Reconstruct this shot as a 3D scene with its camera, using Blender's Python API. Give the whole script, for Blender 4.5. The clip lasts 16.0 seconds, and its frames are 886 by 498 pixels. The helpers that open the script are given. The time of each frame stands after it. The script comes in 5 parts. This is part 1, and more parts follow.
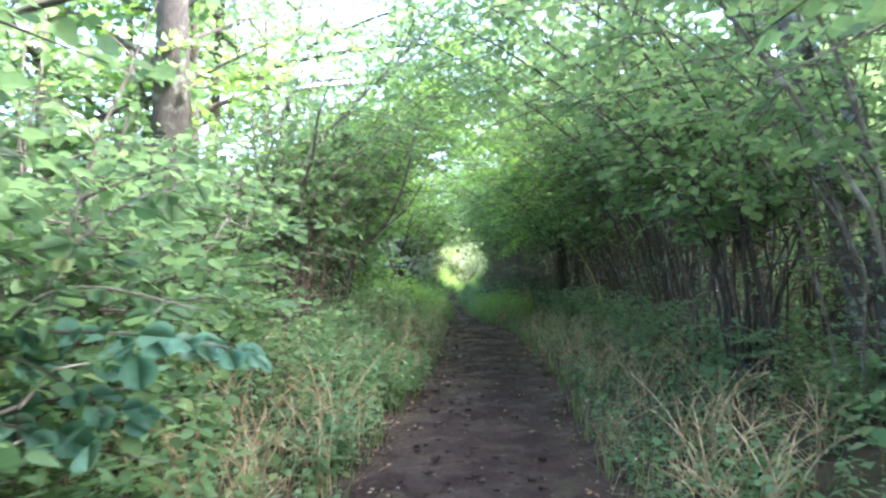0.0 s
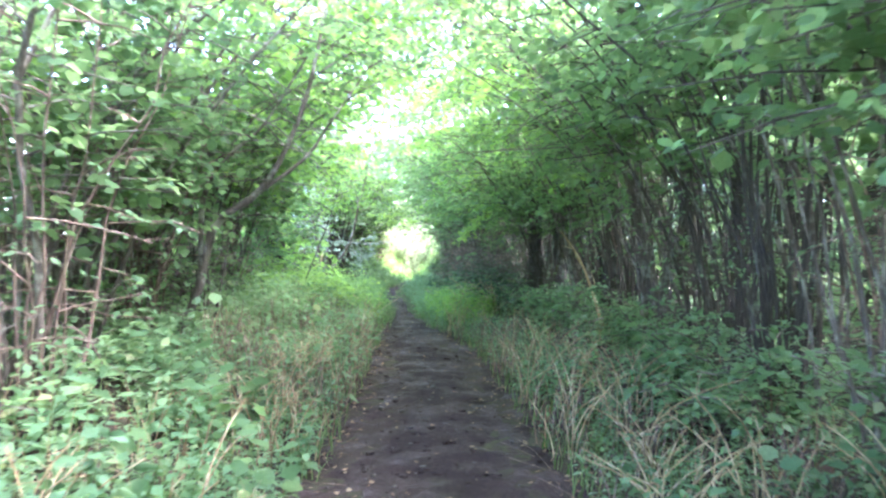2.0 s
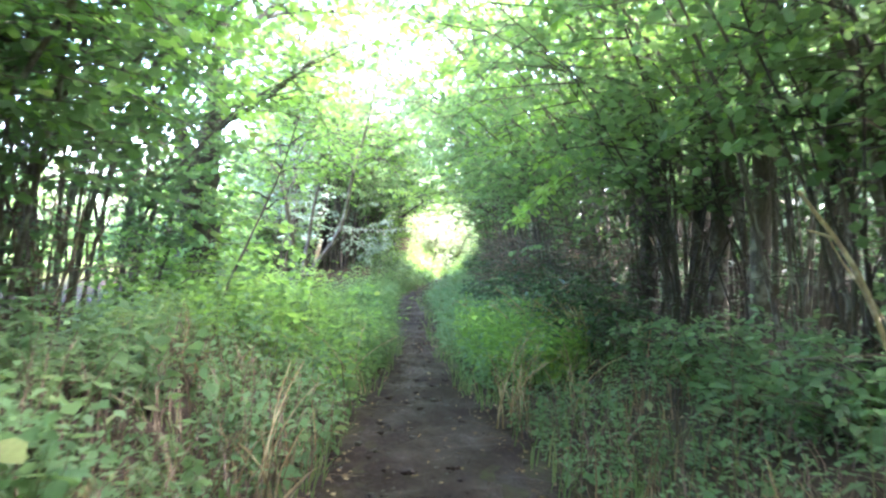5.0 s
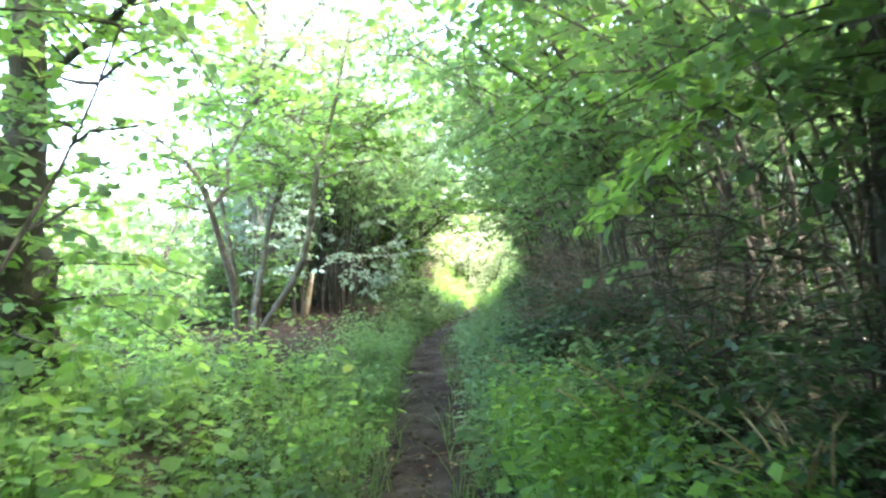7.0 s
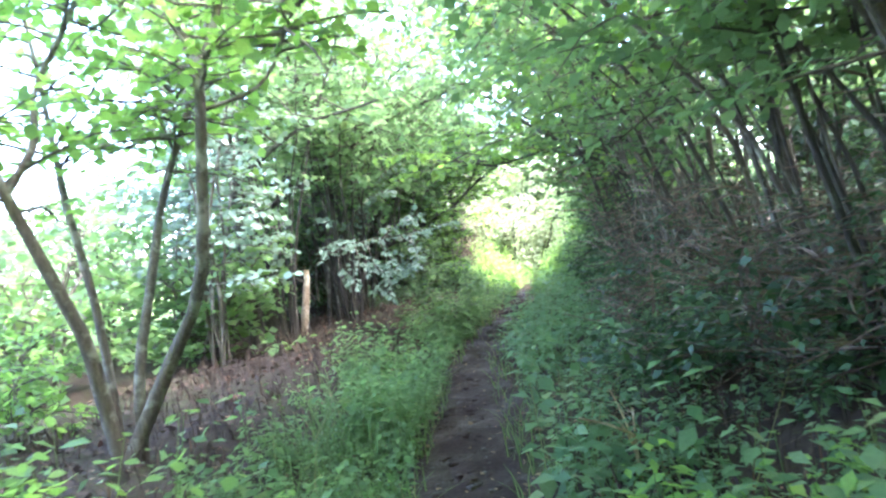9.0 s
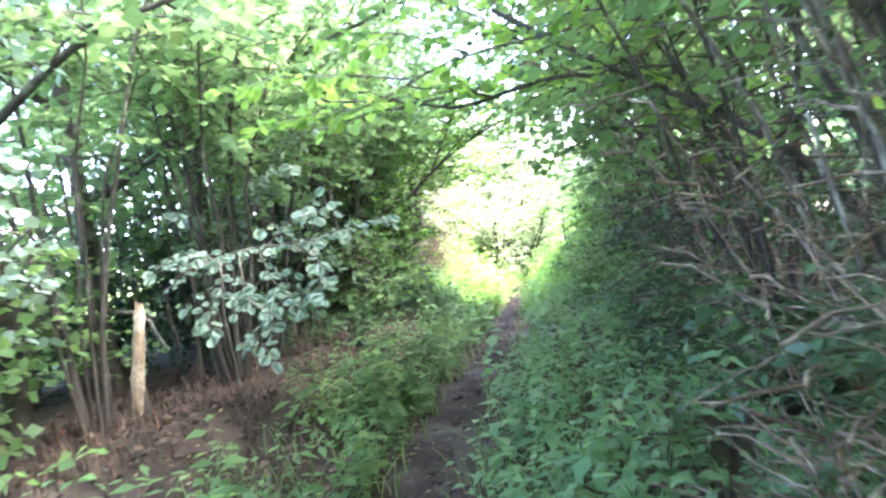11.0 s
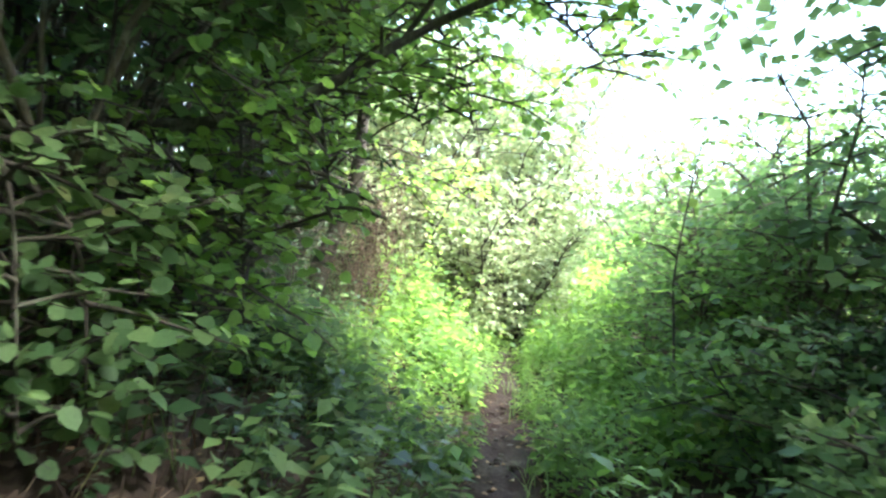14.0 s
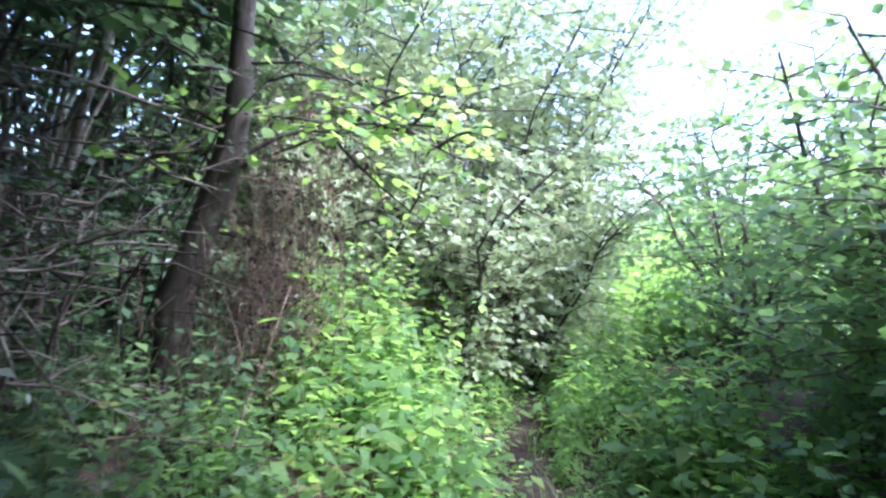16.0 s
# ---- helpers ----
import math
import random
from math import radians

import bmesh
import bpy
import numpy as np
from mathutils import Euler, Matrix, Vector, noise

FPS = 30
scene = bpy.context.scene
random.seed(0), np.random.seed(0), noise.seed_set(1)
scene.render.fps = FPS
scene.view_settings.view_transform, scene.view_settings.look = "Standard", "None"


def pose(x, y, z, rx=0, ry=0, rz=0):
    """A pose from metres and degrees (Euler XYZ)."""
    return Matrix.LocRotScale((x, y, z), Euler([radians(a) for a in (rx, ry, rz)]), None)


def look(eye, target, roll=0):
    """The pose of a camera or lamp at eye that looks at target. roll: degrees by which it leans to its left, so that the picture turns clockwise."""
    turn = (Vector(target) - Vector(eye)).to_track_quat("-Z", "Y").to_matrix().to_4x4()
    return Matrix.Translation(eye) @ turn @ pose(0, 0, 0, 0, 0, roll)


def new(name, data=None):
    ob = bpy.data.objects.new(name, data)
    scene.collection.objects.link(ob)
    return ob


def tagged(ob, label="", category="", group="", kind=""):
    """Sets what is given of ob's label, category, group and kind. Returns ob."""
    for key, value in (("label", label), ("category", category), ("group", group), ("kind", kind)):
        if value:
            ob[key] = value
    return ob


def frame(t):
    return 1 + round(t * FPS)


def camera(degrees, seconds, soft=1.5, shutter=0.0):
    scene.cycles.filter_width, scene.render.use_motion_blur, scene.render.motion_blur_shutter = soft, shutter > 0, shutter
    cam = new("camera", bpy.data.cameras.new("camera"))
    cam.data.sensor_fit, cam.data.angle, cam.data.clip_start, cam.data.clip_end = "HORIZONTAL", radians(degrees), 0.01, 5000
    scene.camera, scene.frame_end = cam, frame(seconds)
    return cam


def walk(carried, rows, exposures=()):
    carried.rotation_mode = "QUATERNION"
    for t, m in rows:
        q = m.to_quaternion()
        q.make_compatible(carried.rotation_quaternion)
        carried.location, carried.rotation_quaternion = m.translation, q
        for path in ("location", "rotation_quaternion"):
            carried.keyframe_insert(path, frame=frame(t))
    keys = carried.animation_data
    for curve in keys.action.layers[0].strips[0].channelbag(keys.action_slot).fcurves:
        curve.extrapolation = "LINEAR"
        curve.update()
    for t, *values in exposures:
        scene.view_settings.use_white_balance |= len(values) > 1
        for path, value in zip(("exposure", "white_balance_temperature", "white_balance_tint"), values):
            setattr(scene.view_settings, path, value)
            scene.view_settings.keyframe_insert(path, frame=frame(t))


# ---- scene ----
cam = camera(64.0, 16.0, soft=2.4, shutter=0.3)
PATH = [
    (0, (0.313, 0.34, 1.597), (0.275, 2.34, 1.637), 0.3),
    (0.5, (0.361, 1.566, 1.575), (0.356, 3.566, 1.616), 0.1),
    (1, (0.438, 2.813, 1.58), (0.47, 4.812, 1.613), 0.3),
    (1.5, (0.525, 3.929, 1.587), (0.592, 5.928, 1.606), 1.3),
    (2, (0.561, 5.138, 1.596), (0.657, 7.135, 1.598), 1.3),
    (2.5, (0.588, 6.268, 1.602), (0.686, 8.266, 1.597), 1.9),
    (3, (0.603, 7.43, 1.615), (0.686, 9.429, 1.604), 2.2),
    (3.5, (0.643, 8.524, 1.576), (0.7, 10.523, 1.566), 2.6),
    (4, (0.694, 9.694, 1.583), (0.724, 11.693, 1.553), 2.9),
    (4.2, (0.71, 10.145, 1.571), (0.732, 12.145, 1.535), 2.9),
    (6.3, (1.013, 15.232, 1.578), (0.948, 17.231, 1.602), 0.0),
    (6.5, (0.991, 15.651, 1.576), (0.918, 17.649, 1.607), -0.1),
    (7, (0.994, 16.708, 1.603), (0.878, 18.705, 1.637), -2.2),
    (7.5, (0.994, 17.646, 1.606), (0.837, 19.639, 1.643), -4.7),
    (8, (0.977, 18.729, 1.619), (0.779, 20.719, 1.653), -6.5),
    (8.5, (0.899, 19.732, 1.637), (0.673, 21.719, 1.64), -7.9),
    (9, (0.879, 20.68, 1.602), (0.632, 22.665, 1.58), -9.5),
    (9.2, (0.901, 21.029, 1.596), (0.651, 23.013, 1.563), -10.1),
    (11.3, (0.696, 26.049, 1.661), (0.513, 28.04, 1.611), -9.7),
    (11.5, (0.608, 26.59, 1.636), (0.426, 28.581, 1.593), -8.9),
    (12, (0.459, 28.003, 1.602), (0.281, 29.995, 1.557), -5.1),
    (12.5, (0.351, 29.24, 1.63), (0.195, 31.233, 1.558), -1.1),
    (13, (0.314, 30.588, 1.607), (0.191, 32.583, 1.555), 1.3),
    (13.5, (0.242, 31.764, 1.583), (0.153, 33.761, 1.558), 4.2),
    (14, (0.123, 32.883, 1.554), (0.061, 34.882, 1.534), 6.3),
    (14.5, (0.106, 33.787, 1.547), (0.029, 35.786, 1.518), 5.7),
    (15, (0.041, 34.717, 1.531), (-0.022, 36.716, 1.507), 5.9),
    (15.5, (0.106, 35.541, 1.523), (0.035, 37.539, 1.51), 4.1),
    (16, (0.182, 36.394, 1.516), (0.136, 38.393, 1.517), 3.5),
]
EXPOSURES = [(0, 3.9, 5600, 17), (0.5, 4.2, 5600, 18), (1.5, 4.85, 5400, 23), (3, 5.25, 5300, 27), (3.5, 5.2, 5400, 28), (4.5, 5.05, 5600, 26), (6.5, 4.75, 6000, 14), (7.5, 4.55, 6100, 12), (8.5, 4.55, 5700, 17), (9, 4.7, 5500, 20), (11.5, 5.0, 5700, 20), (12, 4.7, 5700, 19), (12.5, 4.8, 5550, 18), (13, 4.4, 5600, 12), (13.5, 4.0, 5900, 7), (14.5, 3.6, 6000, 5), (15, 3.25, 5600, 12), (15.5, 3.05, 5200, 19), (16, 2.88, 5050, 24)]
walk(cam, [(t, look(eye, target, roll)) for t, eye, target, roll in PATH], EXPOSURES)

# ---- daylight: bright, thinly veiled sky over a tree-covered lane ----
world = bpy.data.worlds.new("sky")
scene.world = world
world.use_nodes = True
wn = world.node_tree
sky = wn.nodes.new("ShaderNodeTexSky")
sky.sky_type, sky.sun_disc = "NISHITA", False
sky.sun_elevation, sky.sun_rotation = radians(56), radians(106)
sky.air_density, sky.dust_density = 1.0, 3.0
wn.nodes["Background"].inputs["Strength"].default_value = 0.15
wn.links.new(sky.outputs["Color"], wn.nodes["Background"].inputs["Color"])
sun_data = bpy.data.lights.new("sun", "SUN")
sun_data.energy, sun_data.angle, sun_data.color = 2.0, radians(22), (1.0, 0.95, 0.86)
sun = new("sun", sun_data)
sun.matrix_world = look((30, 0, 40), (30 - math.sin(radians(106)) * 10, -math.cos(radians(106)) * 10, 40 - 10 * math.tan(radians(56))))


# ---- materials ----
def material(name):
    m = bpy.data.materials.new(name)
    m.use_nodes = True
    n, l = m.node_tree.nodes, m.node_tree.links
    return m, n, l, n["Principled BSDF"]


def ramp(n, stops):
    r = n.new("ShaderNodeValToRGB")
    e = r.color_ramp.elements
    while len(e) < len(stops):
        e.new(0.5)
    for k, (p, c) in zip(e, stops):
        k.position, k.color = p, (*c, 1)
    return r


def noise_tex(n, l, scale, detail=4, vec=None, rough=0.6):
    t = n.new("ShaderNodeTexNoise")
    t.inputs["Scale"].default_value, t.inputs["Detail"].default_value = scale, detail
    t.inputs["Roughness"].default_value = rough
    if vec is None:
        vec = n.new("ShaderNodeTexCoord").outputs["Object"]
    l.new(vec, t.inputs["Vector"])
    return t


def leaf_material(name, dark, mid, light, shine, clear=0.42, gloss=0.6):
    """Thin green leaf: leaf-to-leaf variation, blotches at a finer scale, light passing through."""
    m, n, l, p = material(name)
    geo = n.new("ShaderNodeNewGeometry")
    r = ramp(n, [(0.0, dark), (0.55, mid), (0.93, light), (1.0, (light[0] * 1.5, light[1] * 1.05, light[2]))])
    one = n.new("ShaderNodeObjectInfo")
    sum_ = n.new("ShaderNodeMath")
    sum_.operation = "ADD"
    l.new(geo.outputs["Random Per Island"], sum_.inputs[0])
    l.new(one.outputs["Random"], sum_.inputs[1])
    part_of = n.new("ShaderNodeMath")
    part_of.operation = "FRACT"
    l.new(sum_.outputs[0], part_of.inputs[0])
    l.new(part_of.outputs[0], r.inputs["Fac"])
    patch = noise_tex(n, l, 0.7, 3)
    blot = noise_tex(n, l, 60, 2)
    add = n.new("ShaderNodeMath")
    add.operation = "MULTIPLY_ADD"
    l.new(patch.outputs["Fac"], add.inputs[0])
    add.inputs[1].default_value, add.inputs[2].default_value = 0.9, 0.35
    add2 = n.new("ShaderNodeMath")
    add2.operation = "MULTIPLY_ADD"
    l.new(blot.outputs["Fac"], add2.inputs[0])
    add2.inputs[1].default_value = 0.5
    l.new(add.outputs[0], add2.inputs[2])
    mix = n.new("ShaderNodeVectorMath")
    mix.operation = "SCALE"
    l.new(r.outputs["Color"], mix.inputs[0])
    l.new(add2.outputs[0], mix.inputs["Scale"])
    l.new(mix.outputs[0], p.inputs["Base Color"])
    p.inputs["Roughness"].default_value = gloss
    p.inputs["Specular IOR Level"].default_value = 0.25
    tr = n.new("ShaderNodeBsdfTranslucent")
    sc = n.new("ShaderNodeVectorMath")
    sc.operation = "SCALE"
    sc.inputs[0].default_value = shine
    l.new(add2.outputs[0], sc.inputs["Scale"])
    l.new(sc.outputs[0], tr.inputs["Color"])
    both = n.new("ShaderNodeMixShader")
    both.inputs[0].default_value = clear
    l.new(p.outputs[0], both.inputs[1])
    l.new(tr.outputs[0], both.inputs[2])
    l.new(both.outputs[0], n["Material Output"].inputs["Surface"])
    return m


def bark_material(name, dark, mid, light, patch_scale=7.0, bump=0.5, patches=0.72):
    m, n, l, p = material(name)
    tc = n.new("ShaderNodeTexCoord")
    mp = n.new("ShaderNodeMapping")
    mp.inputs["Scale"].default_value = (1, 1, 0.22)
    l.new(tc.outputs["Object"], mp.inputs["Vector"])
    fine = noise_tex(n, l, 45, 6, mp.outputs[0], 0.7)
    r = ramp(n, [(0.3, dark), (0.62, mid)])
    l.new(fine.outputs["Fac"], r.inputs["Fac"])
    spots = noise_tex(n, l, patch_scale, 5)
    k = ramp(n, [(patches - 0.1, (0, 0, 0)), (patches, (1, 1, 1))])
    l.new(spots.outputs["Fac"], k.inputs["Fac"])
    mx = n.new("ShaderNodeMix")
    mx.data_type = "RGBA"
    l.new(k.outputs["Color"], mx.inputs[0])
    l.new(r.outputs["Color"], mx.inputs[6])
    mx.inputs[7].default_value = (*light, 1)
    l.new(mx.outputs[2], p.inputs["Base Color"])
    p.inputs["Roughness"].default_value = 0.9
    b = n.new("ShaderNodeBump")
    b.inputs["Strength"].default_value, b.inputs["Distance"].default_value = bump, 0.02
    l.new(fine.outputs["Fac"], b.inputs["Height"])
    l.new(b.outputs[0], p.inputs["Normal"])
    return m


def ground_material(name, stops, scale, fine_scale, rough, bump, wet=0.0):
    m, n, l, p = material(name)
    big = noise_tex(n, l, scale, 6)
    fine = noise_tex(n, l, fine_scale, 6, None, 0.7)
    mixv = n.new("ShaderNodeMath")
    mixv.operation = "MULTIPLY_ADD"
    l.new(fine.outputs["Fac"], mixv.inputs[0])
    mixv.inputs[1].default_value = 0.6
    half = n.new("ShaderNodeMath")
    half.operation = "MULTIPLY"
    l.new(big.outputs["Fac"], half.inputs[0])
    half.inputs[1].default_value = 0.45
    l.new(half.outputs[0], mixv.inputs[2])
    r = ramp(n, stops)
    l.new(mixv.outputs[0], r.inputs["Fac"])
    l.new(r.outputs["Color"], p.inputs["Base Color"])
    p.inputs["Specular IOR Level"].default_value = 0.15
    rr = n.new("ShaderNodeMapRange")
    rr.inputs["From Min"].default_value, rr.inputs["From Max"].default_value = 0.4, 0.65
    rr.inputs["To Min"].default_value, rr.inputs["To Max"].default_value = rough, rough - wet
    l.new(big.outputs["Fac"], rr.inputs["Value"])
    l.new(rr.outputs[0], p.inputs["Roughness"])
    b = n.new("ShaderNodeBump")
    b.inputs["Strength"].default_value, b.inputs["Distance"].default_value = bump, 0.03
    l.new(fine.outputs["Fac"], b.inputs["Height"])
    l.new(b.outputs[0], p.inputs["Normal"])
    return m


M_HAZEL = leaf_material("hazel_leaf", (0.045, 0.085, 0.035), (0.075, 0.13, 0.055), (0.12, 0.18, 0.068), (0.27, 0.4, 0.15), 0.46)
# Hazel leaf with the sky's reflection put into a paler base colour.
M_SKYLIT = leaf_material("skylit_leaf", (0.15, 0.21, 0.155), (0.2, 0.27, 0.2), (0.28, 0.34, 0.27), (0.3, 0.4, 0.24), 0.32, 0.4)
M_HERB = leaf_material("herb_leaf", (0.06, 0.115, 0.055), (0.1, 0.175, 0.085), (0.16, 0.23, 0.115), (0.3, 0.45, 0.19), 0.42, 0.5)
M_LUSH = leaf_material("lush_leaf", (0.055, 0.11, 0.038), (0.09, 0.165, 0.055), (0.14, 0.22, 0.07), (0.37, 0.58, 0.11), 0.5, 0.55)
# Hazel leaf tinted blue-green for the cool skylight on it.
M_SKY_BLUE = leaf_material("sky_blue_leaf", (0.06, 0.13, 0.085), (0.09, 0.185, 0.12), (0.13, 0.23, 0.16), (0.22, 0.4, 0.22), 0.36, 0.45)
# Lit copy of the leaf: sun and backlight put into its colour.
M_LIT = leaf_material("lit_leaf", (0.075, 0.15, 0.045), (0.125, 0.22, 0.065), (0.19, 0.28, 0.08), (0.44, 0.66, 0.12), 0.48, 0.5)
M_BUSH = leaf_material("bush_leaf", (0.055, 0.105, 0.045), (0.09, 0.16, 0.065), (0.145, 0.215, 0.09), (0.33, 0.5, 0.15), 0.45, 0.5)
M_SALLOW = leaf_material("sallow_leaf", (0.17, 0.215, 0.125), (0.25, 0.295, 0.17), (0.33, 0.37, 0.22), (0.42, 0.52, 0.22), 0.32, 0.4)
# Real ivy on the trunk; elsewhere shade put into the leaf colour.
M_IVY_AND_SHADE = leaf_material("ivy_and_shade_leaf", (0.02, 0.045, 0.018), (0.035, 0.07, 0.03), (0.06, 0.1, 0.045), (0.1, 0.17, 0.05), 0.2, 0.4)
M_GRASS = leaf_material("grass_blade", (0.06, 0.1, 0.035), (0.1, 0.15, 0.05), (0.18, 0.2, 0.09), (0.24, 0.34, 0.11), 0.38, 0.6)
M_DRY = leaf_material("dry_leaf", (0.12, 0.075, 0.045), (0.22, 0.145, 0.085), (0.38, 0.28, 0.17), (0.3, 0.2, 0.12), 0.25, 0.75)
M_DEAD = leaf_material("dead_stem", (0.03, 0.02, 0.016), (0.06, 0.041, 0.032), (0.12, 0.083, 0.06), (0.08, 0.055, 0.04), 0.2, 0.85)
M_STRAW = bark_material("dry_stalk", (0.22, 0.14, 0.07), (0.42, 0.3, 0.16), (0.55, 0.43, 0.27), 9, 0.2, 0.6)
M_VINE = bark_material("dead_vine", (0.08, 0.055, 0.04), (0.19, 0.125, 0.09), (0.3, 0.22, 0.16), 9, 0.3, 0.62)
M_STEM = bark_material("hazel_bark", (0.05, 0.04, 0.03), (0.15, 0.12, 0.09), (0.26, 0.24, 0.19), 6, 0.4, 0.62)
M_DARK = bark_material("dark_bark", (0.025, 0.02, 0.015), (0.075, 0.06, 0.045), (0.14, 0.14, 0.1), 5, 0.7, 0.66)
M_GREY = bark_material("lichen_bark", (0.05, 0.045, 0.035), (0.14, 0.125, 0.1), (0.29, 0.29, 0.25), 8, 0.6, 0.6)
M_RAW = bark_material("bare_wood", (0.2, 0.13, 0.08), (0.48, 0.35, 0.23), (0.62, 0.5, 0.36), 6, 0.5, 0.6)
M_SOIL = ground_material("lane_mud", [(0.32, (0.013, 0.008, 0.0075)), (0.5, (0.038, 0.0225, 0.0195)), (0.68, (0.09, 0.057, 0.048))], 1.6, 30, 0.9, 1.0, 0.45)
M_FLOOR = ground_material("leaf_mould", [(0.3, (0.025, 0.017, 0.013)), (0.5, (0.055, 0.037, 0.029)), (0.66, (0.075, 0.08, 0.035))], 0.5, 18, 0.95, 0.9)
n, l = M_FLOOR.node_tree.nodes, M_FLOOR.node_tree.links
sep = n.new("ShaderNodeSeparateXYZ")
l.new(n.new("ShaderNodeTexCoord").outputs["Object"], sep.inputs[0])
turf = n.new("ShaderNodeMapRange")
turf.inputs["From Min"].default_value, turf.inputs["From Max"].default_value = -5.0, -7.0
l.new(sep.outputs["X"], turf.inputs["Value"])
field = n.new("ShaderNodeMix")
field.data_type = "RGBA"
blade = ramp(n, [(0.35, (0.07, 0.12, 0.03)), (0.6, (0.2, 0.24, 0.07))])
l.new(noise_tex(n, l, 3.0, 8, None, 0.75).outputs["Fac"], blade.inputs["Fac"])
p = n["Principled BSDF"]
l.new(turf.outputs[0], field.inputs[0])
l.new(p.inputs["Base Color"].links[0].from_socket, field.inputs[6])
l.new(blade.outputs["Color"], field.inputs[7])
l.new(field.outputs[2], p.inputs["Base Color"])
M_STONE = ground_material("flint", [(0.3, (0.035, 0.027, 0.024)), (0.55, (0.075, 0.06, 0.053)), (0.75, (0.3, 0.26, 0.23))], 8, 60, 0.55, 0.3, 0.1)


# ---- the lane's line: y, centre of the bare track, half its width, hedge foot on either side ----
LANE = np.array([
    (-8, 0.3, 0.80, -1.9, 2.8), (6, 0.52, 0.88, -1.9, 3.0), (10, 0.84, 0.82, -1.9, 3.3), (16, 0.86, 0.76, -2.3, 3.6),
    (19, 0.62, 0.50, -2.6, 3.3), (22, 0.45, 0.26, -2.8, 2.7), (25, 0.25, 0.38, -3.0, 2.4), (29, -0.05, 0.32, -2.6, 2.2),
    (32, 0.08, 0.32, -2.2, 2.2), (35.5, 0.45, 0.28, -2.2, 2.4), (40, 0.66, 0.12, -2.2, 2.7), (43, 0.9, 0.05, -2.4, 3.0), (70, 6.0, 0.02, 2.0, 10.0)])
DRIVE = np.array([(-5, 0.2), (0, 0.3), (5, 0.55), (10, 0.72), (16, 1.0), (21, 0.9), (26, 0.68), (30, 0.33), (34, 0.08), (37.2, 0.2)])


def lane(y, k):
    return np.interp(y, LANE[:, 0], LANE[:, k])


def smooth(a, b, v):
    t = np.clip((v - a) / (b - a), 0, 1)
    return t * t * (3 - 2 * t)


def ripple(x, y, s, seed=0.0):
    return (np.sin(x * s * 1.3 + y * s * 0.7 + seed) + np.sin(-x * s * 0.8 + y * s * 1.7 + 2.1 * seed) + np.sin(x * s * 2.3 - y * s * 1.1 + 3.7 * seed)) / 3


def ground_z(x, y):
    x, y = np.asarray(x, float), np.asarray(y, float)
    c, h = lane(y, 1), lane(y, 2)
    left, right = c - h - x, x - c - h
    z = 0.52 * smooth(0.1, 1.7, left) + 0.38 * smooth(0.2, 2.0, right) + 0.35 * smooth(2, 9, left) - 0.2 * smooth(4, 14, right)
    off = np.clip(np.maximum(left, right) / 0.8, 0, 1)
    z = z + 0.05 * ripple(x, y, 2.2, 1.0) * off + 0.018 * ripple(x, y, 5.0, 2.0) + 0.012 * ripple(x, y, 11.0, 4.0)
    z = z + 0.35 * smooth(43, 52, y) + 1.4 * smooth(8, 80, -x) * smooth(5, 20, y)
    return z


rng = np.random.default_rng(7)


# ---- mesh helpers ----
def link_mesh(name, verts, quads, mat, parent=None, label="", at=(0, 0, 0), smooth_shade=False):
    """One mesh object from arrays of corners and of faces; a face that names its last corner twice has three."""
    me = bpy.data.meshes.new(name)
    verts = np.asarray(verts, np.float32).reshape(-1, 3) - np.asarray(at, np.float32)
    quads = np.asarray(quads, np.int32).reshape(-1, 4)
    three = quads[:, 2] == quads[:, 3]
    tris, quads = quads[three][:, :3], quads[~three]
    me.vertices.add(len(verts))
    me.vertices.foreach_set("co", verts.ravel())
    me.loops.add(quads.size + tris.size)
    me.loops.foreach_set("vertex_index", np.concatenate([quads.ravel(), tris.ravel()]))
    me.polygons.add(len(quads) + len(tris))
    starts = np.concatenate([np.arange(len(quads)) * 4, quads.size + np.arange(len(tris)) * 3]).astype(np.int32)
    me.polygons.foreach_set("loop_start", starts)
    if smooth_shade:
        me.polygons.foreach_set("use_smooth", np.ones(len(starts), bool))
    me.update(calc_edges=True)
    me.materials.append(mat)
    ob = new(name, me)
    if parent is not None:
        ob.parent = parent
    else:
        ob.location = at
    if label:
        tagged(ob, label)
    return ob


